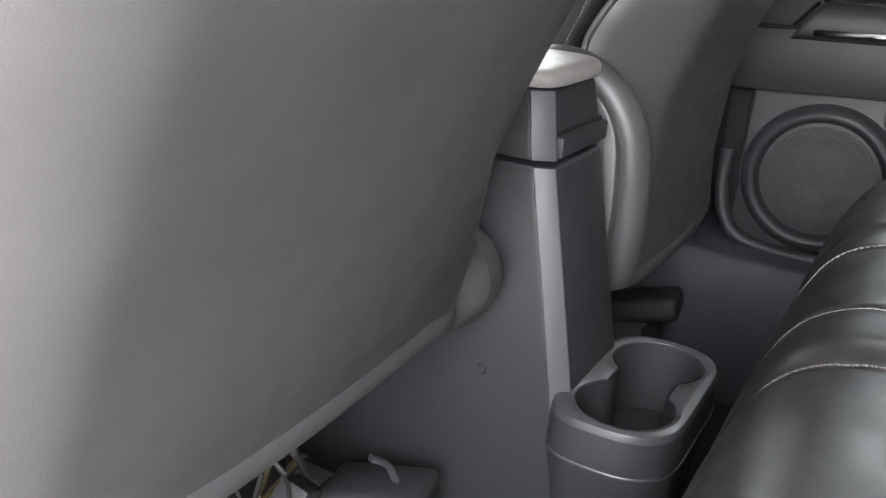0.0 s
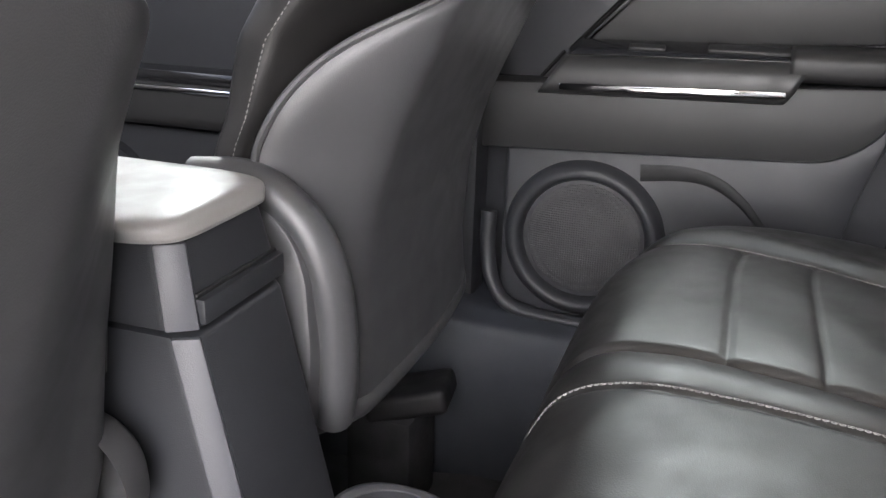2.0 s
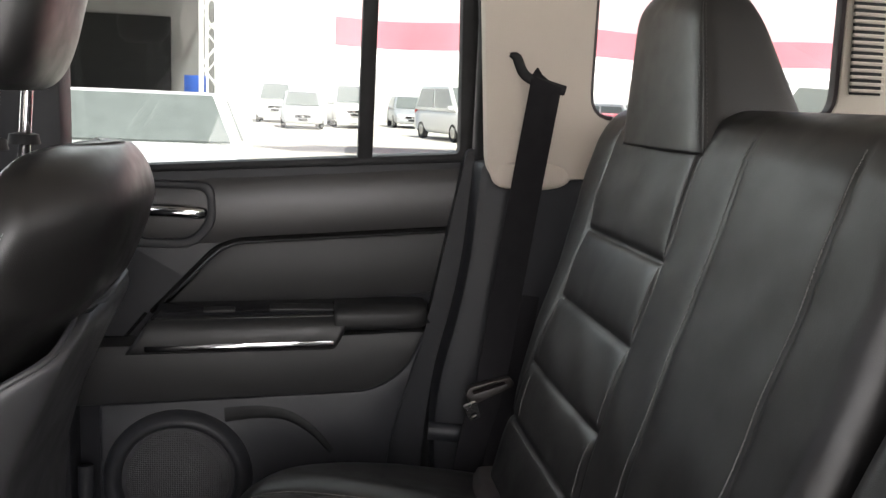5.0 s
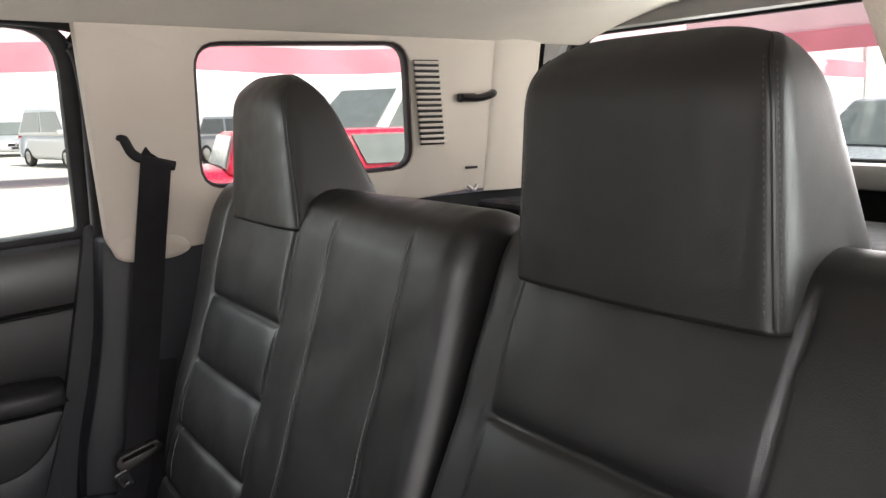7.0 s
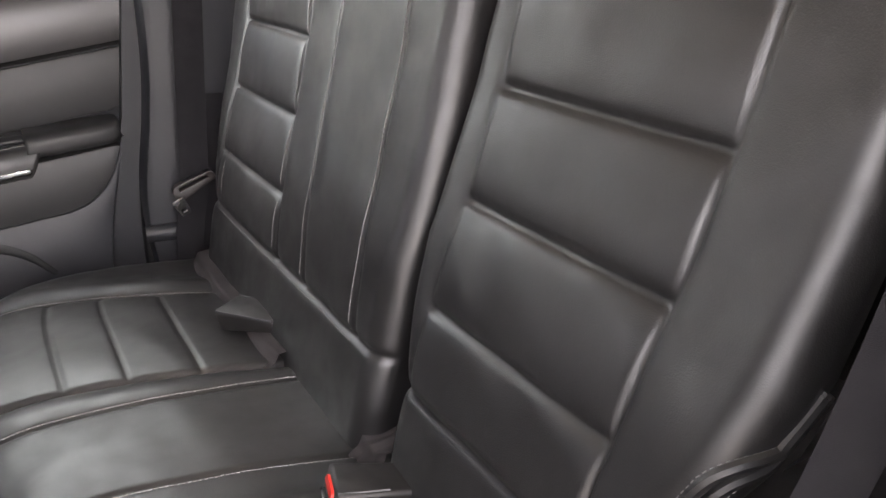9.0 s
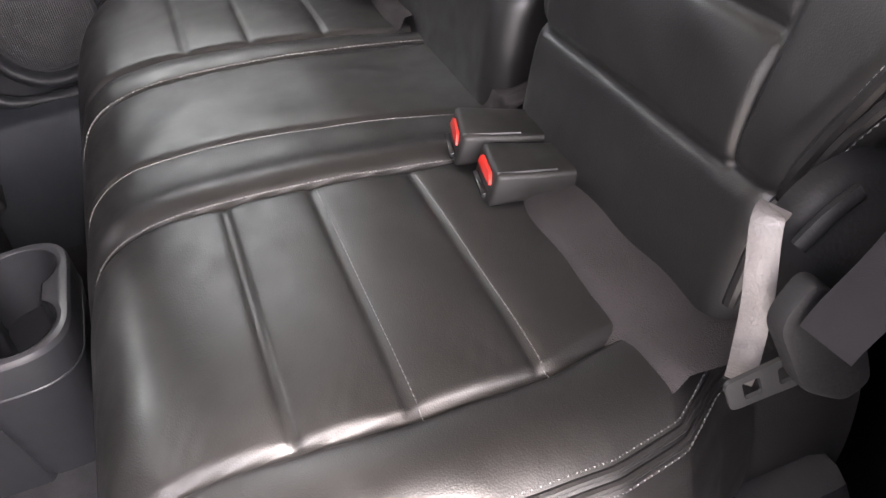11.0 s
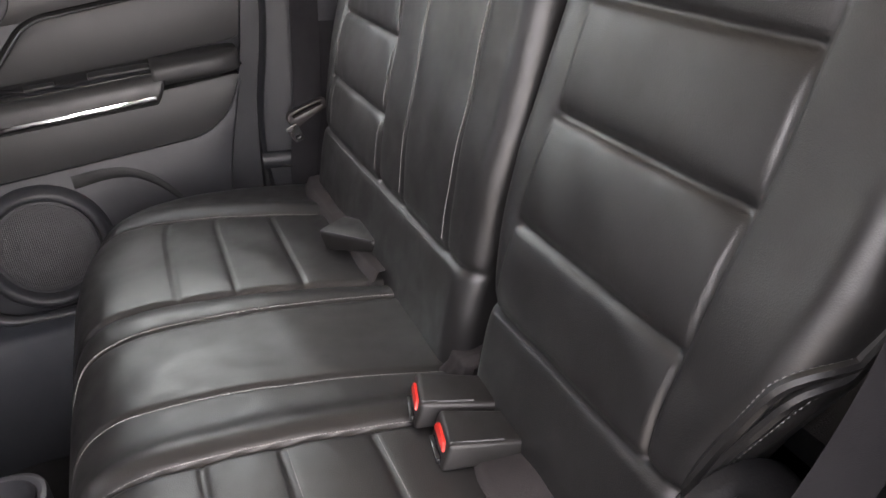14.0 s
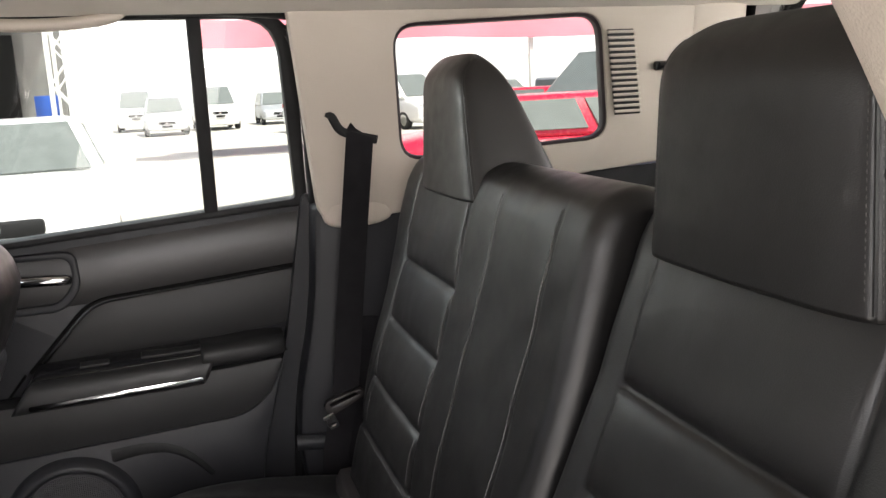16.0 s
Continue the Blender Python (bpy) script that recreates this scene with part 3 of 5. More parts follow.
def backrest(inner, outer, seams, pleats, sgn, hr, tip, foot_in, label):
    b = thing("rear_seat_back_unit", (inner, -0.42, 0.36), label, "car seat", "rear seat backs")
    fn = back_surface(inner, outer, seams, pleats, sgn, tip, foot_in)
    F = fn.full
    us = np.r_[np.linspace(-0.17, 0.055, 60), np.arange(0.058, F - 0.056, 0.003), np.linspace(F - 0.055, F + 0.10, 46)]
    cush = part("backrest", grid(fn, us if sgn > 0 else us, np.arange(0, BACK.len, 0.003)), LEATHER, b)
    if sgn < 0:
        cush.data.flip_normals()
    _, hfn = headrest(hr[0], hr[1], hr[2], tip, b)
    runs = []
    for sx, k, c, c2 in seams:
        runs.append(stitches(fn, [(0.004 + sgn * (float(seam_x(sx, c, c2, float(BACK.at(s)[1]))) - inner), s) for s in np.linspace(s_of_z(0.48), s_of_z(0.85), 30)], r=0.00042 if abs(sx) < 0.12 else 0.0003, lift=0.0006 if sgn > 0 else -0.0016))
    runs.append(stitches(fn, [(0.06, s_of_z(0.472)), (F - 0.07, s_of_z(0.472))], r=0.0003, lift=0.0006 if sgn > 0 else -0.0016))
    if sgn > 0:
        thread("stitching", runs, b)
    # sewn seams along the front edges of the head restraint
    hv = np.linspace(0.06, 0.90, 30)
    for a0, k in ((0.785, 1), (math.pi - 0.785, -1)):
        part("piping", sweep([Vector(p) for p in np.stack(hfn(np.full(40, a0), np.linspace(0.02, 0.95, 40)), -1)], 0.0016, seg=6), LEATHER, b, "sewn leather seam")
        thread("stitching", [stitches(hfn, [(a0 + k * da, float(v)) for v in hv], r=0.00028) for da in (-0.17, 0.15)], b, DULL)
    return b, fn


FAR_SEAMS = [(0.214, 1, 0.14, 0.0), (0.450, 1, 0.0, 0.0), (0.128, 0.8, 0.18, -0.02), (-0.023, 0.8, 0.12, -0.03)]
NEAR_SEAMS = [(-0.163, 0.6, 0.0, 0.0), (-0.404, 1, -0.07, -0.05)]
far_back, far_fn = backrest(-0.109, [(0.36, 0.475), (0.48, 0.485), (0.62, 0.52), (0.76, 0.545), (0.9, 0.535)],
                            FAR_SEAMS, [FAR_SEAMS[:2]], 1, ((0.200, 0.430), (0.262, 0.432), 0.184), 0.012, 0.008,
                            "wide black leather seat back with pleats, pale stitching and headrest")
near_back, near_fn = backrest(-0.113, [(0.36, -0.430), (0.42, -0.431), (0.476, -0.433), (0.52, -0.453), (0.563, -0.478), (0.62, -0.492), (0.78, -0.504), (0.9, -0.498)],
                              NEAR_SEAMS, [NEAR_SEAMS[::-1]], -1, ((-0.410, -0.158), (-0.392, -0.160), 0.182), -0.008, 0.030,
                              "narrow black leather seat back with pleats and a tall headrest")
F = near_fn.full
zv = np.linspace(0.412, 0.618, 60)


def edge_line(du):
    """The sewn lower edge of the bolster: it follows the edge and then runs out round the flank."""
    return [(F + du + 0.075 * min(1.0, max(0.0, (z - 0.562) / 0.056)) ** 1.6, s_of_z(float(z))) for z in zv]


for du in (-0.015, -0.003):
    part("piping", sweep(on_surface(near_fn, edge_line(du), 0.0008), 0.0042, seg=8), LEATHER, near_back, "sewn black leather piping")
thread("stitching", [stitches(near_fn, edge_line(du)[::2], 0.0040, 0.0008, 0.00030, 0.0004) for du in (-0.0215, 0.0045)], near_back)

# ---- seat belts ----
def webbing(pts, width=0.047, up=(1, 0, 0.2)):
    return sweep(smooth_path(pts, 8), width / 2, 0.0008, up=up, square=True)


BRACKET = mat("dull_dark_steel", (0.035, 0.035, 0.036), 0.38, metal=0.5, var=0.1)
belt = thing("seat_belt", (0.60, -0.34, 0.30), "black webbing seat belt hanging from the cream pillar", "seat belt")
part("webbing", webbing([(0.590, -0.380, 0.906), (0.577, -0.375, 0.886), (0.582, -0.362, 0.78), (0.584, -0.342, 0.62), (0.584, -0.324, 0.475), (0.592, -0.308, 0.40), (0.602, -0.300, 0.33)], 0.044), WEBBING, belt)
part("webbing", webbing([(0.600, -0.372, 0.60), (0.597, -0.365, 0.54), (0.594, -0.354, 0.44), (0.596, -0.340, 0.33)], 0.040), WEBBING, belt)
bm = plate(rounded([(-0.034, -0.007), (-0.030, 0.008), (0.030, 0.013), (0.038, 0.004), (0.034, -0.014)], 0.006), 0.012, [rounded([(-0.022, 0.000), (-0.020, 0.004), (0.026, 0.007), (0.026, 0.002)], 0.0015)], plane="yz", at=-0.006, bevel=0.002)
part("tongue_cover", moved(bm, pose(0.572, -0.322, 0.472, -20, 0, 0)), mat("dark_brown_plastic", (0.024, 0.020, 0.019), 0.45, var=0.08), belt, "dark brown plastic tongue cover")
bm = plate(rounded([(-0.008, -0.026), (0.008, -0.026), (0.010, 0.018), (-0.010, 0.018)], 0.004), 0.003, [rounded([(-0.0045, -0.019), (0.0045, -0.019), (0.0045, -0.007), (-0.0045, -0.007)], 0.002)], plane="yz", at=0)
part("tongue_plate", moved(bm, pose(0.558, -0.294, 0.444, -28, -35, 15)), mat("bright_zinc", (0.55, 0.55, 0.55), 0.22, metal=0.9, var=0.05), belt, "bright steel latch plate")

belt = thing("seat_belt", (-0.50, -0.30, 0.40), "black webbing seat belt with a latch plate beside the seat", "seat belt")
part("webbing", webbing([(-0.518, -0.286, 0.470), (-0.522, -0.290, 0.484), (-0.534, -0.310, 0.530), (-0.556, -0.345, 0.64), (-0.588, -0.384, 0.86)], 0.026, up=(-0.5, 0.57, 0.66)), WEBBING, belt)
bm = plate(rounded([(-0.288, 0.494), (-0.272, 0.474), (-0.292, 0.424), (-0.319, 0.404), (-0.334, 0.412), (-0.326, 0.440), (-0.308, 0.462), (-0.300, 0.484)], 0.010), 0.011, plane="yz", at=-0.505, bevel=0.003)
part("tongue_cover", bm, DARK, belt, "dark grey tongue cover")
bm = plate(rounded([(-0.030, -0.012), (0.026, -0.010), (0.026, 0.010), (-0.030, 0.012)], 0.004), 0.0025,
           [rounded([(0.009, -0.006), (0.018, -0.006), (0.018, 0.006), (0.009, 0.006)], 0.002), rounded([(-0.008, -0.006), (0.000, -0.006), (0.000, 0.006), (-0.008, 0.006)], 0.002)], plane="yz", at=0)
part("tongue_plate", moved(bm, pose(-0.494, -0.286, 0.428, -14, 0, -8)), BRACKET, belt, "dark steel latch plate with two slots")

hinge = thing("seat_hinge_cover", (-0.47, -0.33, 0.40), "black plastic hinge cover with release strap beside the backrest", "seat hinge")


def dome(U, V):
    r = np.sin(V * math.pi / 2)
    return -0.452 - 0.026 * np.cos(V * math.pi / 2) ** 0.7, -0.345 + 0.050 * r * np.cos(U), 0.462 + 0.050 * r * np.sin(U)


part("cover", grid(dome, np.linspace(0, 2 * math.pi, 48, endpoint=False), np.linspace(0.02, 1, 16), closed_u=True), DARK, hinge)
part("slot", sweep(smooth_path([(-0.474, -0.304, 0.486), (-0.475, -0.318, 0.499), (-0.474, -0.334, 0.506)], 6), 0.004, 0.005), DARK, hinge, "dark slot")
part("release_strap", webbing([(-0.466, -0.296, 0.506), (-0.473, -0.286, 0.504), (-0.479, -0.281, 0.465), (-0.476, -0.280, 0.425), (-0.466, -0.286, 0.400)], 0.0145, up=(-0.5, 0.45, 0.6)), mat("silver_grey_strap", (0.10, 0.093, 0.093), 0.45, var=0.15, var_scale=90, grain=0.5, grain_scale=500), hinge, "silver-grey cloth strap")


# ---- buckles on the bench ----
BUCKLE = mat("black_buckle_plastic", (0.0095, 0.0088, 0.0085), 0.5, var=0.08, grain=0.1, grain_scale=900)

def buckle(at, turn, tilt, label, over=False):
    end = -0.088 if over else -0.075
    b = thing("seat_belt_buckle", at, label, "buckle", "rear belt buckles")
    m = pose(at[0], at[1], at[2], tilt, 180 if over else 0, turn)
    part("buckle_body", moved(softened(loft([[(-0.025, 0.0, -0.014), (0.025, 0.0, -0.014), (0.025, -0.008, 0.012), (-0.025, -0.008, 0.012)], [(-0.023, end, -0.012), (0.023, end, -0.012), (0.021, end, 0.004), (-0.021, end, 0.004)]]), 0.004, 3), m), BUCKLE, b)
    bm = plate(rounded([(-0.018, 0.0005), (0.018, 0.0005), (0.013, 0.0085), (-0.013, 0.0085)], 0.002), 0.004, plane="xz", at=-0.0025, bevel=0.0008)
    part("release_button", moved(bm, m @ pose(0, -0.004, 0, 14, 0, 0)), RED, b, "red release button")
    part("latch_slot", moved(box(-0.016, 0.016, -0.003, 0.002, -0.011, -0.006, 0.001), m), GLOSS, b, "dark latch slot")
    part("top_seam", moved(sweep([(-0.020, -0.009, 0.0110), (-0.020, -0.030, 0.0092), (-0.019, -0.052, 0.0072)], 0.0009, 0.0009, seg=5), m), SATIN, b, "pale moulding line")
    if over:
        for sx in (-1, 1):
            part("edge_line", moved(sweep([(sx * 0.0232, -0.004, -0.0132), (sx * 0.0215, end + 0.004, -0.0114)], 0.0011, 0.0011, seg=6), m), SATIN, b, "pale line along the buckle edge")
    part("strap_eye", moved(sweep(smooth_path([(-0.013, end + 0.001, -0.004), (-0.013, end - 0.015, -0.006), (0, end - 0.022, -0.006), (0.013, end - 0.015, -0.006), (0.013, end + 0.001, -0.004)], 5), 0.0028), m), STEEL, b, "steel strap eye")
    part("strap", moved(box(-0.018, 0.018, end - 0.035, end - 0.010, -0.006, 0.002, 0.001), m), WEBBING, b)
    return b


buckle((-0.168, -0.238, 0.412), -14, 4, "black plastic belt buckle with red button lying on the seat")
buckle((-0.226, -0.239, 0.409), -10, 4, "black plastic belt buckle with red button lying on the seat")
buckle((0.236, -0.268, 0.403), -55, 1, "black belt buckle lying turned over by the backrest", True)


# ---- right rear door ----
door = thing("door_1", (0.74, 0.0, 0.0), "closed rear car door with black trim, armrest and speaker", "car door", kind="structure")
outline = rounded([(0.36, 0.06), (0.36, 0.745), (-0.300, 0.788), (-0.304, 0.68), (-0.258, 0.55), (-0.200, 0.40), (-0.15, 0.06)], [0.02, 0.01, 0.012, 0.03, 0.04, 0.05, 0.03])
part("door_panel", plate(outline, 0.065, plane="yz", at=0.722, bevel=0.010), PLASTIC, door)
# The door trim again, painted lighter for the window light on its top.
SHOULDER_LIT = mat("lit_black_shoulder", (0.030, 0.029, 0.029), 0.40, var=0.06, grain=0.07, grain_scale=1100, cells=True, rvar=0.03)
part("belt_moulding", sweep(smooth_path([(0.752, 0.36, 0.676), (0.752, 0.0, 0.700), (0.752, -0.296, 0.722)], 10), 0.040, 0.072, seg=36), SHOULDER_LIT, door, "padded black shoulder below the window")
fr = rounded([(0.40, 0.735), (-0.306, 0.780), (-0.298, 1.100), (0.40, 1.125)], [0.01, 0.01, 0.07, 0.02])
hole = rounded([(0.36, 0.748), (-0.286, 0.792), (-0.270, 1.088), (0.36, 1.094)], [0.01, 0.01, 0.06, 0.02])
part("window_frame", lean(plate(fr, 0.022, [hole], plane="yz", at=0.710, bevel=0.004)), DARK, door)
part("divider_bar", lean(box(0.712, 0.734, -0.156, -0.134, 0.77, 1.10, 0.003)), DARK, door)
pane = part("window_pane", lean(plate(hole, 0.004, plane="yz", at=0.724)), GLASSY, door)
pane.visible_shadow = False
# padded insert in a dark joint
ins = rounded([(0.154, 0.546), (0.066, 0.636), (0.041, 0.648), (-0.290, 0.673), (-0.256, 0.575)], [0.004, 0.03, 0.02, 0.01, 0.02])
part("upper_insert", plate(ins, 0.012, plane="yz", at=0.7145, bevel=0.004), VINYL, door, "padded black vinyl insert")
JOINT = mat("dark_panel_joint", (0.004, 0.004, 0.004), 0.8, var=0.1, spec=0.1)
rim = [(0.7190, a, b) for a, b in rounded([(0.162, 0.544), (0.071, 0.641), (0.041, 0.6535), (-0.296, 0.6785)], [0.0, 0.034, 0.03, 0.0])]
part("insert_groove", sweep(rim, 0.0032, 0.0034, seg=6, up=(1, 0, 0)), JOINT, door, "dark joint")
part("insert_groove", sweep([(0.7195, 0.170, 0.541), (0.7195, 0.201, 0.504), (0.7195, 0.26, 0.503)], 0.0025, 0.003, seg=6, up=(1, 0, 0)), JOINT, door, "dark joint")
SATIN_BLACK = mat("satin_black_trim", (0.018, 0.018, 0.0185), 0.42, var=0.08, spec=0.3)


# armrest: a pull panel with a bevelled switch plate, and a padded rest behind it
def section(ring, y_front, y_rear, n=40):
    """A closed profile in x and z run along the door between two slanted ends."""
    px, pz = np.array([p[0] for p in ring]), np.array([p[1] for p in ring])

    def fn(U, V):
        i = np.round(U).astype(int)
        x, z = px[i], pz[i]
        yf, yr = np.interp(z, *y_front), np.interp(z, *y_rear)
        y = yf + (yr - yf) * V
        return x, y, z - 0.028 * (y - 0.153)
    return grid(fn, np.arange(len(ring)), np.linspace(0, 1, n), closed_u=True, cap=True)


ENDS = (([0.494, 0.548, 0.562], [0.191, 0.153, 0.146]), ([0.490, 0.505, 0.548, 0.562], [-0.098, -0.110, -0.130, -0.130]))
part("pull_panel", section([(0.712, 0.494), (0.690, 0.494), (0.665, 0.4942), (0.658, 0.4965), (0.6550, 0.502), (0.6540, 0.510), (0.6542, 0.519), (0.6560, 0.528), (0.6595, 0.5355), (0.6640, 0.5405), (0.6690, 0.5430), (0.712, 0.5430)], *ENDS), SATIN_BLACK, door, "satin black pull panel")
part("switch_plate", section([(0.6685, 0.5432), (0.6690, 0.5442), (0.7030, 0.5585), (0.7050, 0.5590), (0.713, 0.5590), (0.713, 0.5432)], *ENDS), GLOSS, door, "glossy black switch plate")
part("window_switch", moved(box(-0.008, 0.008, -0.047, 0.047, -0.002, 0.004, 0.0025, 3), pose(0.687, -0.057, 0.5580, 0, -23, 0)), SATIN_BLACK, door)
part("lock_switch", moved(box(-0.006, 0.006, -0.022, 0.022, -0.002, 0.003, 0.002, 3), pose(0.687, 0.062, 0.5550, 0, -23, 0)), SATIN_BLACK, door)


def pad(U, V):
    y = -0.104 - 0.140 * V
    k = (1 - np.clip((V - 0.55) / 0.45, 0, 1) ** 3.0) ** (1 / 3.0)
    c, si = np.cos(U), np.sin(U)
    return 0.712 - (0.055 * (0.45 + 0.55 * k)) * np.clip(np.sign(c) * np.abs(c) ** 0.55, -0.4, 1), y, 0.5460 + 0.003 * V + (0.0205 * (0.72 + 0.28 * k)) * np.sign(si) * np.abs(si) ** 0.62


part("armrest", grid(pad, np.linspace(0, 2 * math.pi, 48, endpoint=False), np.r_[np.linspace(0, 0.8, 20), np.linspace(0.82, 1, 16)], closed_u=True, cap=True), VINYL, door, "black padded armrest")
part("chrome_strip", moved(box(-0.003, 0.006, -0.133, 0.133, -0.0045, 0.0045, 0.0022), pose(0.6545, 0.029, 0.5095, -2.0, 0, 0)), CHROME, door, "bright chrome strip")
low = rounded([(0.226, 0.07), (0.226, 0.419), (-0.165, 0.438), (-0.212, 0.470), (-0.245, 0.545), (-0.195, 0.38), (-0.155, 0.08)], [0.02, 0.006, 0.05, 0.05, 0.004, 0.05, 0.03])
part("lower_panel", plate(low, 0.06, plane="yz", at=0.662, bevel=0.0035), PLASTIC, door, "dark plastic lower door panel")
mid = rounded([(0.340, 0.412), (0.340, 0.500), (0.05, 0.512), (-0.246, 0.530), (-0.217, 0.470), (-0.165, 0.434)], [0.004, 0.004, 0.02, 0.02, 0.05, 0.05])
part("middle_panel", plate(mid, 0.05, plane="yz", at=0.668, bevel=0.005), VINYL, door, "black door panel below the armrest")
C = (0.658, 0.117, 0.307)
part("speaker_ring", lathe([(0.080, 0.006), (0.0805, -0.002), (0.083, -0.010), (0.087, -0.0145), (0.092, -0.0155), (0.097, -0.013), (0.102, -0.007), (0.105, 0.000), (0.107, 0.008)], C, "x", 72), PLASTIC, door, "moulded speaker ring")


def dots(name, color, scale, hole):
    m = mat(name, color, 0.6, var=0.1)
    nt = m.node_tree
    tc = nt.nodes.new("ShaderNodeTexCoord")
    v = nt.nodes.new("ShaderNodeTexVoronoi")
    v.inputs["Scale"].default_value, v.inputs["Randomness"].default_value = scale, 0.15
    nt.links.new(tc.outputs["Object"], v.inputs["Vector"])
    b = nt.nodes.new("ShaderNodeBump")
    b.inputs["Strength"].default_value, b.inputs["Distance"].default_value = hole, 0.002
    nt.links.new(v.outputs["Distance"], b.inputs["Height"])
    b.invert = False
    nt.links.new(b.outputs[0], nt.nodes["Principled BSDF"].inputs["Normal"])
    return m


part("speaker_grille", lathe([(0.0005, -0.004), (0.03, -0.004), (0.06, -0.001), (0.072, 0.003), (0.079, 0.006)], C, "x", 72), dots("perforated_grille", (0.028, 0.028, 0.030), 320, 0.9), door, "perforated speaker grille")
# The pocket is not cut in: a flat dark strip gives its shade.
rc = [(0.052, 0.404), (0.0, 0.408), (-0.040, 0.401), (-0.075, 0.378), (-0.104, 0.345)]
part("pocket_shade", sweep(smooth_path([(0.661, a, b) for a, b in rc], 8), lambda f: 0.011 * (1 - 0.6 * f), 0.0018, up=(1, 0, 0)), DARK, door, "dark strip painted for the pocket's shade")
# inside handle in its cup
part("handle_bezel", plate(rounded([(0.190, 0.641), (0.190, 0.738), (0.072, 0.738), (0.068, 0.676), (0.100, 0.641)], 0.02), 0.02, [rounded([(0.182, 0.654), (0.182, 0.728), (0.082, 0.728), (0.080, 0.686), (0.105, 0.654)], 0.018)], plane="yz", at=0.708, bevel=0.003), PLASTIC, door)
part("handle_cup", box(0.7225, 0.735, 0.075, 0.185, 0.648, 0.734, 0.004), GLOSS, door, "glossy dark handle recess")
part("door_handle", sweep(smooth_path([(0.718, 0.185, 0.694), (0.708, 0.165, 0.696), (0.706, 0.125, 0.695), (0.709, 0.093, 0.693), (0.720, 0.084, 0.692)], 8), 0.009, 0.006, seg=14, up=(1, 0, 0)), CHROME, door, "chrome inside door handle")
# weather seal round the opening
part("door_seal", sweep(smooth_path([(0.690, -0.245, 0.20), (0.690, -0.262, 0.42), (0.684, -0.292, 0.56), (0.684, -0.314, 0.70), (0.690, -0.316, 0.80), (0.664, -0.308, 0.98), (0.652, -0.292, 1.060), (0.644, -0.245, 1.096), (0.640, 0.35, 1.112)], 8), 0.012, 0.010, seg=10), DARK, door, "black rubber door seal")
part("seal_clip", moved(lathe([(0.001, 0.006), (0.006, 0.005), (0.007, 0.0)], (0, 0, 0), "z", 12), pose(0.678, -0.312, 0.774, 0, -90, 0)), DARK, door)

part("door_jamb", plate(rounded([(-0.13, -0.02), (-0.13, 0.60), (-0.20, 0.74), (-0.36, 0.74), (-0.36, -0.02)], 0.02), 0.02, plane="yz", at=0.7875), DARK, door, "black painted door jamb")
part("arch_filler", plate(rounded([(-0.14, 0.0), (-0.20, 0.40), (-0.25, 0.56), (-0.295, 0.80), (-0.40, 0.80), (-0.40, 0.0)], 0.01), 0.02, plane="yz", at=0.694), PLASTIC, door, "black trim behind the door edge")

sill = thing("sill_trim", (0.64, 0.2, -0.03), "dark blue-grey plastic door sill trim", "sill trim", kind="structure")


def sill_fn(U, V):
    y = -0.1 + 0.75 * V
    prof_x = np.interp(U, [0, 0.25, 0.45, 0.6, 0.75, 1.0], [0.576, 0.584, 0.592, 0.604, 0.640, 0.80])
    prof_z = np.interp(U, [0, 0.25, 0.45, 0.6, 0.75, 1.0], [-0.04, 0.06, 0.135, 0.185, 0.198, 0.198])
    fl = np.clip((y - 0.20) / 0.12, 0, 1)
    return prof_x - 0.02 * fl, y, prof_z + 0.045 * fl * fl * U


part("sill_cover", grid(sill_fn, np.linspace(0, 1, 40), np.linspace(0, 1, 40)), mat("blue_grey_plastic", (0.022, 0.0245, 0.030), 0.58, var=0.08, grain=0.2, grain_scale=800, cells=True, spec=0.25), sill)
part("b_pillar_foot", sweep(smooth_path([(0.662, 0.246, 0.33), (0.656, 0.244, 0.28), (0.646, 0.232, 0.236), (0.642, 0.205, 0.206), (0.642, 0.14, 0.196), (0.642, 0.05, 0.196)], 8), 0.011, 0.009, seg=12), PLASTIC, sill, "curved door opening bead")
part("b_pillar_cover", plate(rounded([(0.262, 0.16), (0.262, 1.10), (0.36, 1.10), (0.42, 0.16)], 0.02), 0.05, plane="yz", at=0.650, bevel=0.01), PLASTIC, sill, "dark pillar cover")

# right front door, glimpsed between the front seats
fd = thing("door_2", (0.74, 0.8, 0.0), "closed front car door with black trim and chrome strip", "car door", kind="structure")
part("door_panel", plate(rounded([(0.43, 0.06), (0.43, 0.80), (1.30, 0.78), (1.30, 0.06)], 0.02), 0.065, plane="yz", at=0.722, bevel=0.01), PLASTIC, fd)
part("armrest", box(0.655, 0.724, 0.46, 1.05, 0.395, 0.478, 0.02, 3), VINYL, fd)
part("chrome_strip", box(0.648, 0.658, 0.48, 0.98, 0.451, 0.461, 0.003), CHROME, fd, "bright chrome strip")
part("pull_panel", box(0.650, 0.70, 0.50, 0.95, 0.463, 0.485, 0.008), GLOSS, fd, "glossy black pull panel")
part("speaker_ring", lathe([(0.086, 0.004), (0.092, -0.020), (0.099, -0.020), (0.109, 0.004), (0.109, 0.03)], (0.715, 0.92, 0.26), "x", 48), PLASTIC, fd)
part("lower_panel", plate(rounded([(0.46, 0.08), (0.46, 0.385), (1.25, 0.385), (1.25, 0.08)], 0.02), 0.02, plane="yz", at=0.708, bevel=0.006), PLASTIC, fd)
hole2 = rounded([(0.47, 0.80), (1.14, 0.79), (0.86, 1.10), (0.47, 1.11)], [0.01, 0.03, 0.03, 0.02])
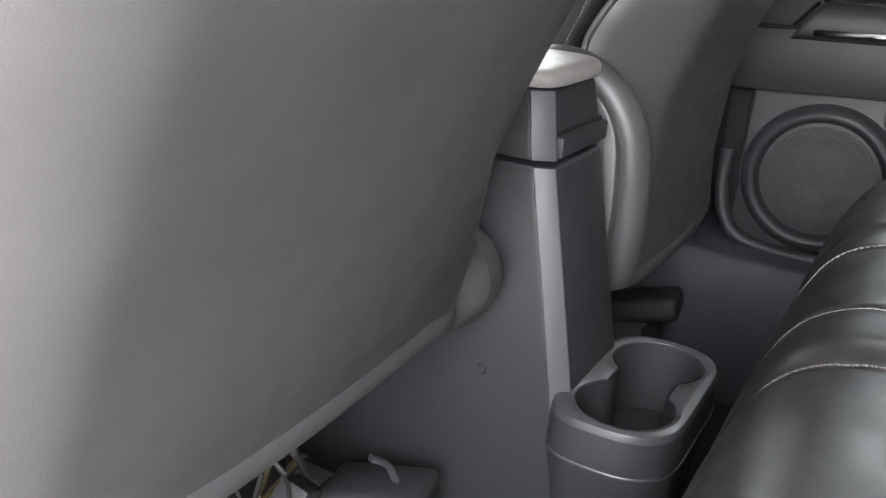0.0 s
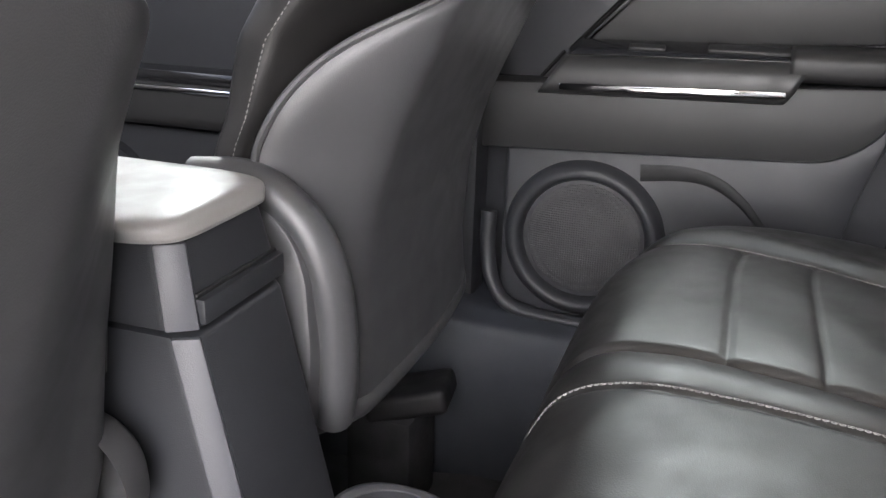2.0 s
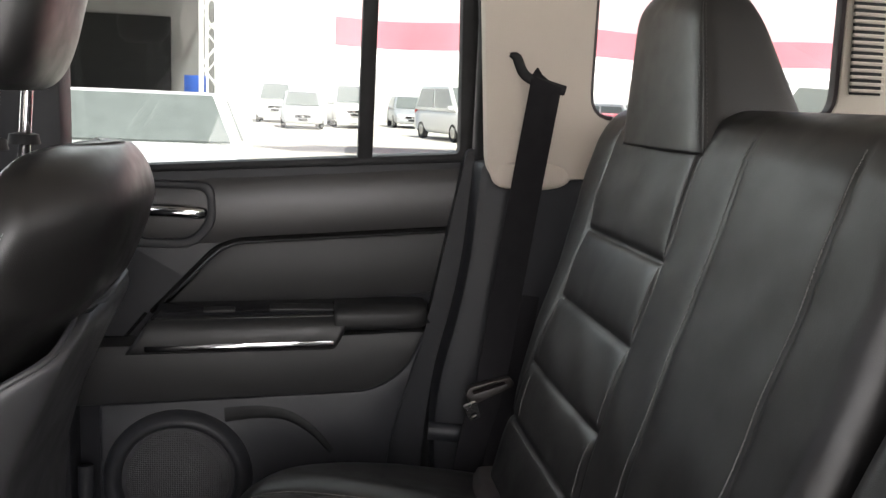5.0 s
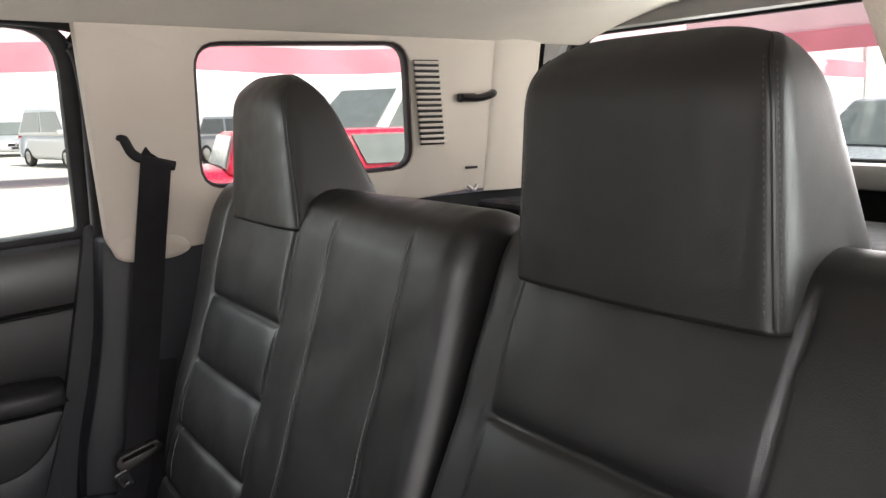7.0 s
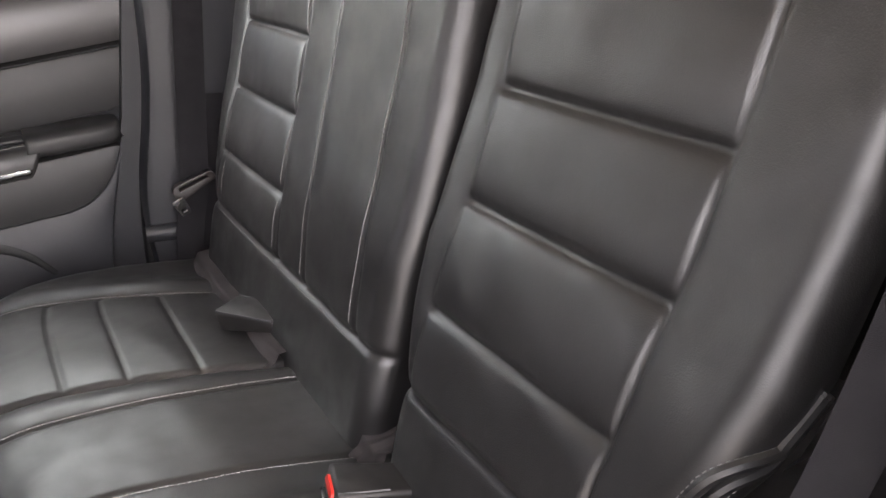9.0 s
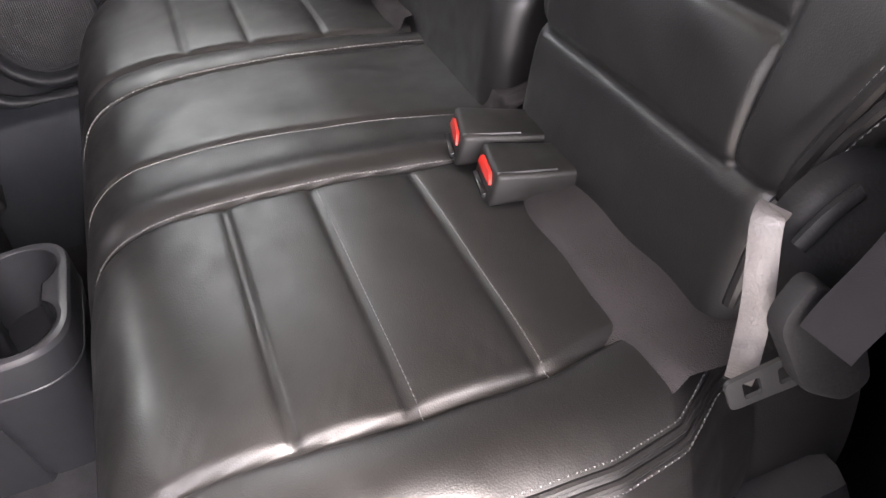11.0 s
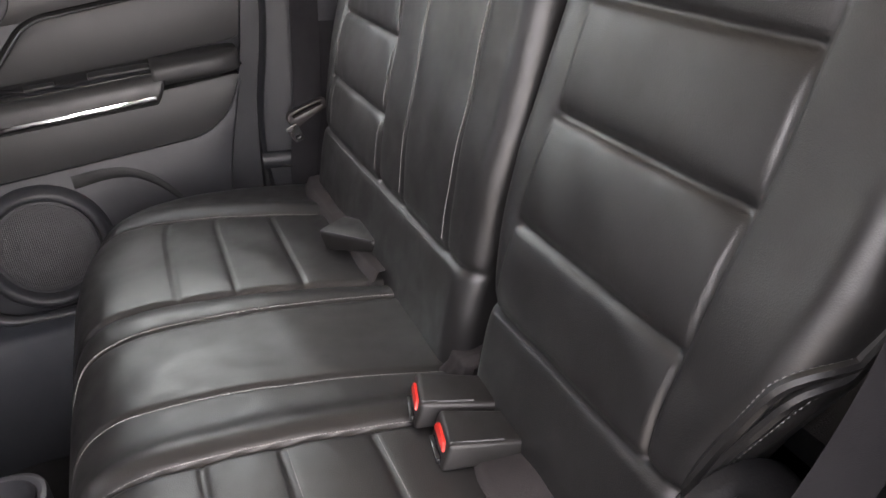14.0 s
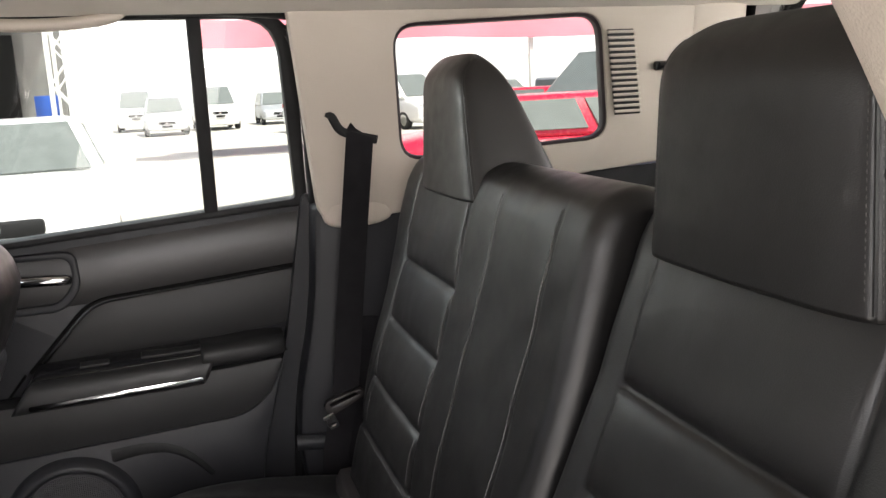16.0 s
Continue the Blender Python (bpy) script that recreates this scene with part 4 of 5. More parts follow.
part("window_frame", lean(plate(rounded([(0.40, 0.78), (1.25, 0.77), (0.88, 1.135), (0.40, 1.135)], 0.02), 0.05, [hole2], plane="yz", at=0.730)), DARK, fd)
pane = part("window_pane", lean(plate(hole2, 0.004, plane="yz", at=0.755)), GLASSY, fd)
pane.visible_shadow = False

# grab handle on the roof rail, above the right rear door
grab = thing("grab_handle", (0.60, 0.05, 1.08), "beige folded grab handle on the headliner edge", "grab handle")
part("grip", sweep(smooth_path([(0.580, 0.20, 1.108), (0.560, 0.17, 1.085), (0.556, 0.10, 1.078), (0.556, 0.03, 1.078), (0.562, -0.03, 1.086), (0.580, -0.055, 1.106)], 8), 0.011, 0.009, seg=12), CREAM, grab)
for yy in (0.20, -0.055):
    part("mount", box(0.565, 0.60, yy - 0.02, yy + 0.02, 1.095, 1.118, 0.008), CREAM, grab)


# ---- quarter trims ----
WINDOW_EDGE = mat("window_edge_rubber", (0.02, 0.012, 0.014), 0.5)


def rake(x, y, z):
    """The vent grille leans forward."""
    return x, y + 0.17 * (z - 0.905), z


def quarter(s, name):
    q = thing(name, (XC + s * 0.62, -0.6, 0.5), "cream moulded quarter trim round the rear side window", "pillar trim", kind="structure")
    x = XC + s * (0.588 if s > 0 else 0.576)
    front = [(-0.308, 0.760), (-0.272, 1.115)] if s > 0 else [(-0.345, 0.760), (-0.337, 0.860), (-0.326, 0.920), (-0.300, 0.980), (-0.268, 1.040), (-0.225, 1.115)]
    loop = rounded([*front, (-1.060, 1.115), (-1.066, 0.826), (-0.74, 0.803), (-0.44, 0.766)], [0.035] + [0.02] * (len(front) - 1) + [0.02, 0.05, 0.04, 0.02])
    hole = rounded([(-0.816, 0.864), (-0.446, 0.850), (-0.435, 1.065), (-0.790, 1.074)], 0.040)
    part("pillar_cover", lean(plate(loop, s * (0.020 if s > 0 else 0.075), [hole], bevel=0.006 if s > 0 else 0.014, plane="yz", at=x)), CREAM, q)
    foot = [(x + s * 0.008, -0.312, 0.774), (x + s * 0.004, -0.36, 0.772), (x + s * 0.006, -0.43, 0.774)]
    if s < 0:
        foot = [(x - 0.012, -0.335, 0.754), (x - 0.007, -0.360, 0.754), (x - 0.009, -0.41, 0.758)]
    ends = lambda f: max(0.02, 1 - abs(2 * f - 1) ** 4) ** 0.5
    part("trim_foot", sweep(smooth_path(foot, 10), lambda f: 0.010 * ends(f), lambda f: 0.022 * ends(f), seg=16), CREAM, q, "rounded cream trim foot")
    ring = [(tumble(x + s * 0.014, b), a, b) for a, b in hole]
    part("window_rubber", sweep(ring, 0.006, 0.010, seg=8, closed=True, up=(1, 0, 0)), WINDOW_EDGE, q, "dark rubber window edge")
    pane = part("window_pane", lean(plate(hole, s * 0.004, plane="yz", at=x + s * 0.016)), GLASSY, q)
    pane.visible_shadow = False
    # rear corner pillar, a soft column towards the liftgate
    def column(U, V):
        z = 0.815 + 0.30 * V
        return x - s * (0.001 + 0.008 * np.sin(math.pi * U) ** 0.7) - s * (z - 0.8) * 0.16, -0.966 - 0.102 * U, z
    part("corner_column", grid(column, np.linspace(0, 1, 24), np.linspace(0, 1, 8)), CREAM, q)
    bm = plate(rounded([(-0.285, 0.05), (-0.245, 0.42), (-0.292, 0.60), (-0.305, 0.785), (-0.46, 0.795), (-0.60, 0.05)], [0.01, 0.1, 0.1, 0.01, 0.01, 0.01]), s * 0.06, plane="yz", at=XC + s * 0.628, bevel=0.012)
    part("lower_cover", bm, PLASTIC, q, "black lower pillar cover")
    part("wheel_arch_bulge", sweep(smooth_path([(XC + s * 0.624, -0.245, 0.385), (XC + s * 0.616, -0.30, 0.382), (XC + s * 0.616, -0.36, 0.375)], 6), 0.012, 0.014, seg=12), PLASTIC, q)
    bm = plate(rounded([(-0.50, 0.0), (-0.50, 0.80), (-1.17, 0.815), (-1.17, 0.0)], 0.02), s * 0.06, plane="yz", at=XC + s * 0.612)
    part("cargo_side", bm, DARK, q, "black cargo side trim")
    # vent grille: dark backing with cream slats
    vx = x - s * 0.0055
    part("vent_backing", warp(lean(box(min(vx, vx + s * 0.004), max(vx, vx + s * 0.004), -0.872, -0.824, 0.903, 1.045, 0.001)), rake), DARK, q, "dark vent opening")
    for i in range(15):
        z = 0.9065 + i * 0.0094
        xs = vx - s * 0.004
        part("vent_slat", warp(lean(box(min(xs, xs + s * 0.006), max(xs, xs + s * 0.006), -0.874, -0.822, z, z + 0.0047, 0.0012, 1)), rake), CREAM, q)
    # belt slot: a dark, bent opening
    path = [(x + s * 0.004, a, b) for a, b in ((-0.324, 0.933), (-0.334, 0.929), (-0.344, 0.911), (-0.360, 0.901), (-0.405, 0.889))]
    path = [(tumble(a, c) - s * 0.006, b, c) for a, b, c in smooth_path(path, 5)]
    part("belt_slot", sweep(path, lambda f: 0.003 + 0.004 * min(1, 4 * f), 0.004, up=(s, 0, 0)), DARK, q, "dark belt slot")
    return q


quarter(1, "pillar_trim_right")
quarter(-1, "pillar_trim_left")
hook = thing("coat_hook", (0.57, -0.94, 0.98), "black plastic hook on the cream cargo trim", "hook")
hx = tumble(0.600, 0.985)
part("base", box(hx - 0.012, hx, -0.930, -0.892, 0.974, 0.990, 0.004), GLOSS, hook)
part("arm", sweep(smooth_path([(hx - 0.010, -0.900, 0.982), (hx - 0.020, -0.925, 0.981), (hx - 0.020, -0.950, 0.986), (hx - 0.012, -0.962, 0.990)], 6), 0.009, 0.007), GLOSS, hook)
clip = thing("trim_clip", (0.585, -0.93, 0.82), "small steel cargo clip on the cream trim", "clip")
part("slot", box(hx + 0.008, hx + 0.014, -0.942, -0.918, 0.858, 0.862, 0.001), DARK, clip)
part("loop", sweep(smooth_path([(hx + 0.010, -0.940, 0.828), (hx + 0.004, -0.930, 0.820), (hx + 0.010, -0.920, 0.828)], 6), 0.003), STEEL, clip)
seal = thing("door_seal_left", (-0.62, -0.3, 0.5), "black rubber seal along the open doorway", "door seal", kind="structure")
part("seal_strip", sweep(smooth_path([(-0.640, -0.28, 0.10), (-0.640, -0.255, 0.40), (-0.640, -0.300, 0.60), (-0.626, -0.322, 0.78), (-0.590, -0.318, 1.02), (-0.578, -0.28, 1.10), (-0.578, 0.3, 1.115)], 8), 0.026, 0.012, seg=12), DARK, seal)

cargo = thing("cargo_floor", (XC, -0.9, 0.3), "black cargo floor behind the rear seats", "cargo floor", kind="structure")
part("cargo_mat", box(-0.60, 0.62, -1.18, -0.56, 0.30, 0.34, 0.01), CARPET, cargo)
part("cargo_cover", box(-0.58, 0.60, -1.16, -0.95, 0.78, 0.80, 0.01), DARK, cargo, "black roller cover")


# ---- front seats ----
def front_seat(xm, label):
    st = thing("front_seat", (xm, 0.35, 0.0), label, "car seat", "front seats")
    inn = 1 if xm < 0 else -1       # the side towards the car's middle
    zk = [0.30, 0.36, 0.45, 0.52, 0.60, 0.68, 0.76, 0.83]
    yk = [0.303, 0.272, 0.236, 0.206, 0.168, 0.128, 0.092, 0.075] if xm < 0 else [0.226, 0.230, 0.224, 0.204, 0.168, 0.128, 0.092, 0.075]
    ek = [0.298, 0.282, 0.270, 0.256, 0.240, 0.225, 0.210, 0.20] if xm < 0 else [0.262, 0.266, 0.272, 0.270, 0.250, 0.225, 0.210, 0.20]
    zb, zt = (0.316, 0.663) if xm < 0 else (0.288, 0.652)
    w_in = 0.250 if xm < 0 else 0.200

    def shell(U, V):
        z = zb + (zt - zb) * V
        k = np.clip((z - 0.47) / (zt + 0.002 - 0.47), 0, 1)
        wi = w_in * (1 - k ** 2.6) ** (1 / 2.6)
        wo = np.interp(z, [0.28, 0.32, 0.44, 0.52, 0.66], [0.222, 0.230, 0.250, 0.245, 0.238]) * (1 - k ** 9) ** (1 / 9)
        dd = np.where(U > 0, U * wi, U * wo)       # positive towards the car's middle
        y0, ye = np.interp(z, zk, yk), np.interp(z, zk, ek)
        ti = np.clip((dd - 0.118) / (w_in - 0.118), 0, 1)
        to = np.clip((-dd - 0.150) / 0.085, 0, 1)
        y = y0 + (ye - y0) * ti ** 2 * (2.2 - 1.2 * ti) + 0.045 * to ** 1.6 - 0.010 * np.cos(np.clip(dd / 0.2, -1, 1) * math.pi / 2)
        y = y + 0.012 * np.exp(-(1 - np.abs(U)) / 0.03) + 0.012 * np.exp(-(1 - V) / 0.02)
        return xm + inn * dd, y, z + 0.03 * np.clip(-U, 0, 1) ** 3 * (1 - V) ** 4
    part("back_panel", grid(shell, np.sin(np.linspace(-math.pi / 2, math.pi / 2, 90)), np.r_[np.linspace(0, 0.9, 50), np.linspace(0.905, 1, 24)]), SHELL, st, "black vinyl back panel")
    rim = [(1.0, v) for v in np.linspace(0.30, 1, 50)] + [(-u, 1.0) for u in np.linspace(0.05, 1, 20)] + [(-1.0, v) for v in np.linspace(0.98, 0.05, 40)]
    part("panel_rim", sweep([Vector(p) for p in np.stack(shell(np.array([u for u, v in rim]), np.array([v for u, v in rim])), -1)], 0.0035, seg=8), SHELL, st, "rounded rim of the back panel")
    lip = [Vector(p) + Vector((0, 0.006, -0.006)) for p in np.stack(shell(np.linspace(-0.97, 0.99, 40), np.zeros(40)), -1)]
    part("panel_lip", sweep(lip, 0.009, 0.013, seg=12), SHELL, st, "rolled lower edge of the back panel")

    def body(U, V):
        z = 0.33 + 0.485 * V
        k = np.clip((z - 0.66) / 0.155, 0, 1)
        w = np.interp(z, [0.26, 0.4, 0.55, 0.66, 0.80], [0.18, 0.190, 0.198, 0.204, 0.190]) * (1 - k ** 4) ** 0.25
        yr = np.interp(z, zk, yk) + np.interp(z, [0.3, 0.60, 0.68, 0.8], [0.040, 0.030, -0.002, 0.0]) + 0.04 * k ** 4
        d = np.interp(z, [0.26, 0.5, 0.7, 0.83], [0.085, 0.095, 0.080, 0.055]) if xm < 0 else np.interp(z, [0.33, 0.54, 0.64, 0.70, 0.83], [0.046, 0.046, 0.062, 0.070, 0.055])
        d = d * (1 - k ** 4) ** 0.3
        c, s = np.cos(U), np.sin(U)
        side = np.abs(c)
        x = xm + w * np.sign(c) * np.abs(c) ** 0.68
        front = (s > 0) * 0.035 * side ** 2 if xm < 0 else 0.024 * side ** 2 * (1 - s)
        return x, yr + d + d * np.sign(s) * np.abs(s) ** 0.68 + front, z
    part("backrest", grid(body, np.linspace(0, 2 * math.pi, 96, endpoint=False), np.r_[np.linspace(0, 0.9, 60), np.linspace(0.91, 1, 20)], closed_u=True, cap=True), LEATHER, st)
    part("seat", box(xm - 0.22, xm + 0.22, 0.42, 0.88, 0.20, 0.34, 0.045, 4), LEATHER, st)
    # The right seat's pan reaches the floor, a dark block for the shade there.
    part("seat_pan", box(xm - 0.19, xm + 0.19, 0.42, 0.82, 0.12 if xm < 0 else 0.02, 0.22, 0.02), DARK, st, "dark steel seat pan, run down under one seat as shade")

    hy = 0.135 if xm < 0 else 0.215

    def hr(U, V):
        k = (1 - np.abs(V) ** 3.5) ** (1 / 3.5)
        c, s = np.cos(U), np.sin(U)
        return xm + 0.098 * (0.25 + 0.75 * k) * np.sign(c) * np.abs(c) ** 0.5, hy - 0.02 * V + 0.05 * (0.3 + 0.7 * k) * np.sign(s) * np.abs(s) ** 0.6, 0.945 + 0.085 * V
    part("headrest", grid(hr, np.linspace(0, 2 * math.pi, 64, endpoint=False), np.sin(np.linspace(-math.pi / 2, math.pi / 2, 36)), closed_u=True, cap=True), LEATHER, st)
    for dx in (-0.05, 0.05):
        part("headrest_post", sweep([(xm + dx, hy + 0.015, 0.78), (xm + dx, hy + 0.005, 0.90)], 0.006), CHROME, st)
        part("post_collar", lathe([(0.006, 0.012), (0.014, 0.010), (0.016, 0.0)], (xm + dx, hy + 0.013, 0.806), "z", 16), DARK, st)
    sgn = -1 if xm > 0 else 1
    seam_z = np.linspace(0.42, 0.78, 40)
    th = math.pi if sgn < 0 else 0.0
    U = np.full(40, th + (0.10 if sgn < 0 else 0.22))
    V = (seam_z - 0.33) / 0.485
    thread("stitching", [stitches(lambda a, b: body(a, b), [(float(u), float(v)) for u, v in zip(U, V)][::4])], st)
    if xm < 0:
        cover = lathe([(0.001, 0.020), (0.020, 0.019), (0.036, 0.014), (0.045, 0.004), (0.047, -0.02)], (xm + 0.252, 0.308, 0.345), "x", 36)
        part("recliner_cover", cover, SHELL, st, "round black recliner cover")
    # plastic shield with a rounded edge on the seat's inner flank
    path = [(0.118, 0.330, 0.494), (0.123, 0.285, 0.495), (0.128, 0.252, 0.475), (0.132, 0.230, 0.440), (0.137, 0.222, 0.39), (0.144, 0.224, 0.33), (0.156, 0.234, 0.290)]
    if xm > 0:
        part("side_bolster", sweep(smooth_path(path, 10), 0.017, 0.018, seg=18, up=(1, 0, 0)), SHELL, st, "rounded black shield edge")
        part("side_shield", plate(rounded([(0.40, 0.490), (0.285, 0.492), (0.248, 0.470), (0.232, 0.436), (0.228, 0.36), (0.240, 0.285), (0.40, 0.20)], 0.02), 0.036, plane="yz", at=0.108, bevel=0.004), SHELL, st, "black plastic seat side shield")
    # runner with its end cap
    for dx in (-0.19, 0.235):
        if xm < 0:
            part("seat_rail", box(xm + dx - 0.018, xm + dx + 0.018, 0.36, 0.95, 0.05, 0.10, 0.004), STEEL, st, "steel seat rail")
        if xm < 0:
            part("rail_cover", moved(box(-0.030, 0.030, -0.040, 0.06, -0.014, 0.014, 0.008, 3), pose(xm + dx, 0.345, 0.118, -10, 0, 12)), PLASTIC, st, "black plastic rail end cover")
        if xm < 0:
            part("rail_riser", box(xm + dx - 0.022, xm + dx + 0.022, 0.352, 0.42, -0.035, 0.105, 0.008), CARPET, st, "carpeted rail foot")
    if xm > 0:
        part("rail_cover", moved(box(-0.050, 0.050, -0.045, 0.06, -0.016, 0.016, 0.009, 3), pose(0.50, 0.285, 0.125, -14, 8, 10)), DARK, st, "black plastic rail end cover")
        part("rail_riser", box(0.44, 0.54, 0.27, 0.36, -0.035, 0.115, 0.012), CARPET, st, "carpeted rail foot")
    return st


front_seat(-0.300, "black front seat seen from behind with vinyl back panel")
front_seat(0.325, "black front seat with leather bolsters and vinyl back panel")

# wiring under the driver's seat
wires = thing("seat_wiring", (-0.17, 0.42, 0.1), "tangle of black and pale wires under the seat", "wiring")
rnd = random.Random(5)
WIRE = [DARK, GLOSS, SATIN, mat("yellowed_wire", (0.05, 0.04, 0.02), 0.5), DARK]
for i in range(16):
    x0, y0 = -0.25 + 0.16 * rnd.random(), 0.36 + 0.14 * rnd.random()
    pts = [(x0 + rnd.uniform(-0.05, 0.05), y0 + rnd.uniform(-0.05, 0.05), 0.06 + 0.15 * rnd.random()) for _ in range(5)]
    part("wire", sweep(smooth_path(pts, 6), 0.0018 + 0.0014 * rnd.random(), seg=6), WIRE[i % 5], wires)
part("connector", moved(box(-0.02, 0.02, -0.014, 0.014, -0.012, 0.012, 0.003), pose(-0.15, 0.385, 0.15, 20, 30, 15)), PLASTIC, wires, "grey plug")
part("bracket", sweep(smooth_path([(-0.10, 0.345, 0.175), (-0.088, 0.335, 0.165), (-0.078, 0.332, 0.145)], 5), 0.005, 0.003), SATIN, wires, "grey metal bracket")


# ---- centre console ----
# The console's plastic, painted lighter where its chamfer catches the light.
CORNER = mat("lit_grey_plastic", (0.050, 0.051, 0.057), 0.40, var=0.06, grain=0.12, grain_scale=1100, cells=True, rvar=0.03, spec=0.3)
con = thing("centre_console", (0.03, 0.5, 0.0), "grey-black plastic centre console with padded lid", "console")


def console_ring(x0, xc0, x1, y, ch, z):
    return [(x0, 1.0, z), (x0, y + ch, z), (xc0, y, z), (x1 - 0.012, y, z), (x1, y + 0.012, z), (x1, 1.0, z)]


rings = [console_ring(0.002, 0.011, 0.134, 0.178, 0.017, 0.02), console_ring(-0.012, -0.003, 0.118, 0.208, 0.017, 0.246), console_ring(-0.024, -0.015, 0.096, 0.239, 0.016, 0.4365)]
part("console_body", softened(loft(rings)), PLASTIC, con)


def strip(rows):
    """The slanting rear corner's chamfer, painted paler for its highlight, 1.5 mm proud."""
    out = []
    for z, x0, xc, y, ch in rows:
        n = Vector((-ch, -(xc - x0), 0)).normalized() * 0.0022
        a, c = Vector((x0, y + ch, z)), Vector((xc, y, z))
        out.append([a + n, c + n, c - 2 * n, a - 2 * n])
    return softened(loft(out), 0.0016, 2)


part("lit_chamfer", strip([(0.170, -0.0076, 0.0016, 0.1978, 0.017), (0.246, -0.012, -0.003, 0.208, 0.017), (0.4355, -0.0239, -0.0149, 0.2388, 0.016)]), CORNER, con, "console chamfer, painted paler for its highlight")
rings = [console_ring(-0.028, -0.016, 0.095, 0.238, 0.017, 0.4405), console_ring(-0.023, -0.011, 0.086, 0.248, 0.016, 0.496)]
part("console_bin", softened(loft(rings)), PLASTIC, con)
part("lit_chamfer", strip([(0.4415, -0.0279, -0.0159, 0.2382, 0.017), (0.495, -0.0231, -0.0111, 0.2478, 0.016)]), CORNER, con, "console chamfer, painted paler for its highlight")
part("drawer_slot", box(-0.014, 0.082, 0.2402, 0.246, 0.4600, 0.4632, 0.0006, 1), DARK, con, "dark joint")
part("drawer_face", box(-0.014, 0.084, 0.2352, 0.244, 0.4435, 0.4600, 0.0015), PLASTIC, con)


def lid(U, V):
    # rounded cushion: U round, V 0..1 from rim to crown
    k = np.cos(V * math.pi / 2)
    c, s = np.cos(U), np.sin(U)
    e = 0.30
    hx, hy = 0.068 + 0.006 * np.sin(V * math.pi), 0.185
    return 0.030 + hx * (0.55 + 0.45 * k ** 0.5) * np.sign(c) * np.abs(c) ** e, 0.428 + hy * (0.90 + 0.10 * k ** 0.5) * np.sign(s) * np.abs(s) ** e, 0.498 + 0.015 * np.sin(V * math.pi / 2) ** 0.7


part("console_lid", grid(lid, np.linspace(0, 2 * math.pi, 96, endpoint=False), np.linspace(0, 1, 18), closed_u=True, cap=True), mat("grey_padded_vinyl", (0.21, 0.203, 0.200), 0.38, var=0.08, grain=0.12, grain_scale=900, cells=True), con, "padded grey lid")
part("screw", moved(lathe([(0.0005, 0.003), (0.004, 0.0025), (0.006, 0.0)], (0, 0, 0), "z", 14), pose(-0.0115, 0.290, 0.242, 0, -90, 0)), PLASTIC, con, "small black screw")

cup = thing("cup_holder", (0.065, 0.17, 0.1), "grey plastic twin cup holder behind the console", "cup holder")
c_out = rounded([(-0.043, 0.220), (-0.043, 0.110), (0.153, 0.110), (0.153, 0.216)], [0.04, 0.054, 0.054, 0.05], 9)
eight = []
for cx, a0, a1 in ((0.101, -2.45, 2.45), (0.009, math.pi - 2.45, math.pi + 2.45)):
    eight += [(cx + 0.0405 * math.cos(a0 + (a1 - a0) * i / 22), 0.163 + 0.0405 * math.sin(a0 + (a1 - a0) * i / 22)) for i in range(23)]
part("holder_rim", plate(c_out, -0.012, [eight], plane="xy", at=0.243, bevel=0.0062), SATIN, cup, "smooth grey rim")


def skirt(U, V):
    n = len(c_out)
    i = np.clip((U * n).astype(int), 0, n - 1)
    P = np.array(c_out)
    cx, cy = 0.055, 0.166
    k = 1.0 + 0.012 * np.sin(np.clip(V / 0.15, 0, 1) * math.pi / 2) - 0.30 * np.clip((V - 0.2) / 0.8, 0, 1)
    return cx + (P[i, 0] - cx) * k, cy + (P[i, 1] - cy) * k, 0.235 - 0.17 * V


part("holder_skirt", grid(skirt, (np.arange(len(c_out)) + 0.5) / len(c_out), np.linspace(0, 1, 16), closed_u=True), PLASTIC, cup)
part("holder_bead", sweep([(0.055 + (a - 0.055) * 1.008, 0.166 + (b - 0.166) * 1.008, 0.203) for a, b in c_out], 0.0012, 0.0014, seg=6, closed=True), SATIN, cup)


def well(U, V):
    n = len(eight)
    i = np.clip((U * n).astype(int), 0, n - 1)
    P = np.array(eight)
    k = 1 - 0.06 * V
    return 0.055 + (P[i, 0] - 0.055) * k, 0.163 + (P[i, 1] - 0.163) * k, 0.241 - 0.072 * V


part("holder_well", grid(well, (np.arange(len(eight)) + 0.5) / len(eight), np.linspace(0, 1, 6), closed_u=True), PLASTIC, cup)
part("holder_floor", plate([(0.055 + (a - 0.055) * 0.95, 0.163 + (b - 0.163) * 0.95) for a, b in eight], -0.003, plane="xy", at=0.171), PLASTIC, cup)
part("holder_liner", moved(box(-0.012, 0.012, -0.016, 0.016, 0, 0.002, 0.0008, 1), pose(0.030, 0.158, 0.1715)), CLOTH, cup, "pale liner patch")


# ---- rubber mat ----
def on_carpet(bm):
    for v in bm.verts:
        v.co.z += float(carpet(np.array(v.co.x), np.array(v.co.y))[2]) + 0.03
    return bm


matt = thing("rubber_floor_mat", (-0.3, 0.3, -0.02), "grey rubber floor mat with raised rim and treads", "floor mat")
m_out = rounded([(-0.62, 0.04), (-0.085, 0.04), (-0.062, 0.172), (-0.026, 0.256), (-0.036, 0.282), (-0.070, 0.306), (-0.072, 0.420), (-0.120, 0.436), (-0.62, 0.45)], [0.03, 0.02, 0.02, 0.012, 0.01, 0.015, 0.02, 0.03, 0.03])


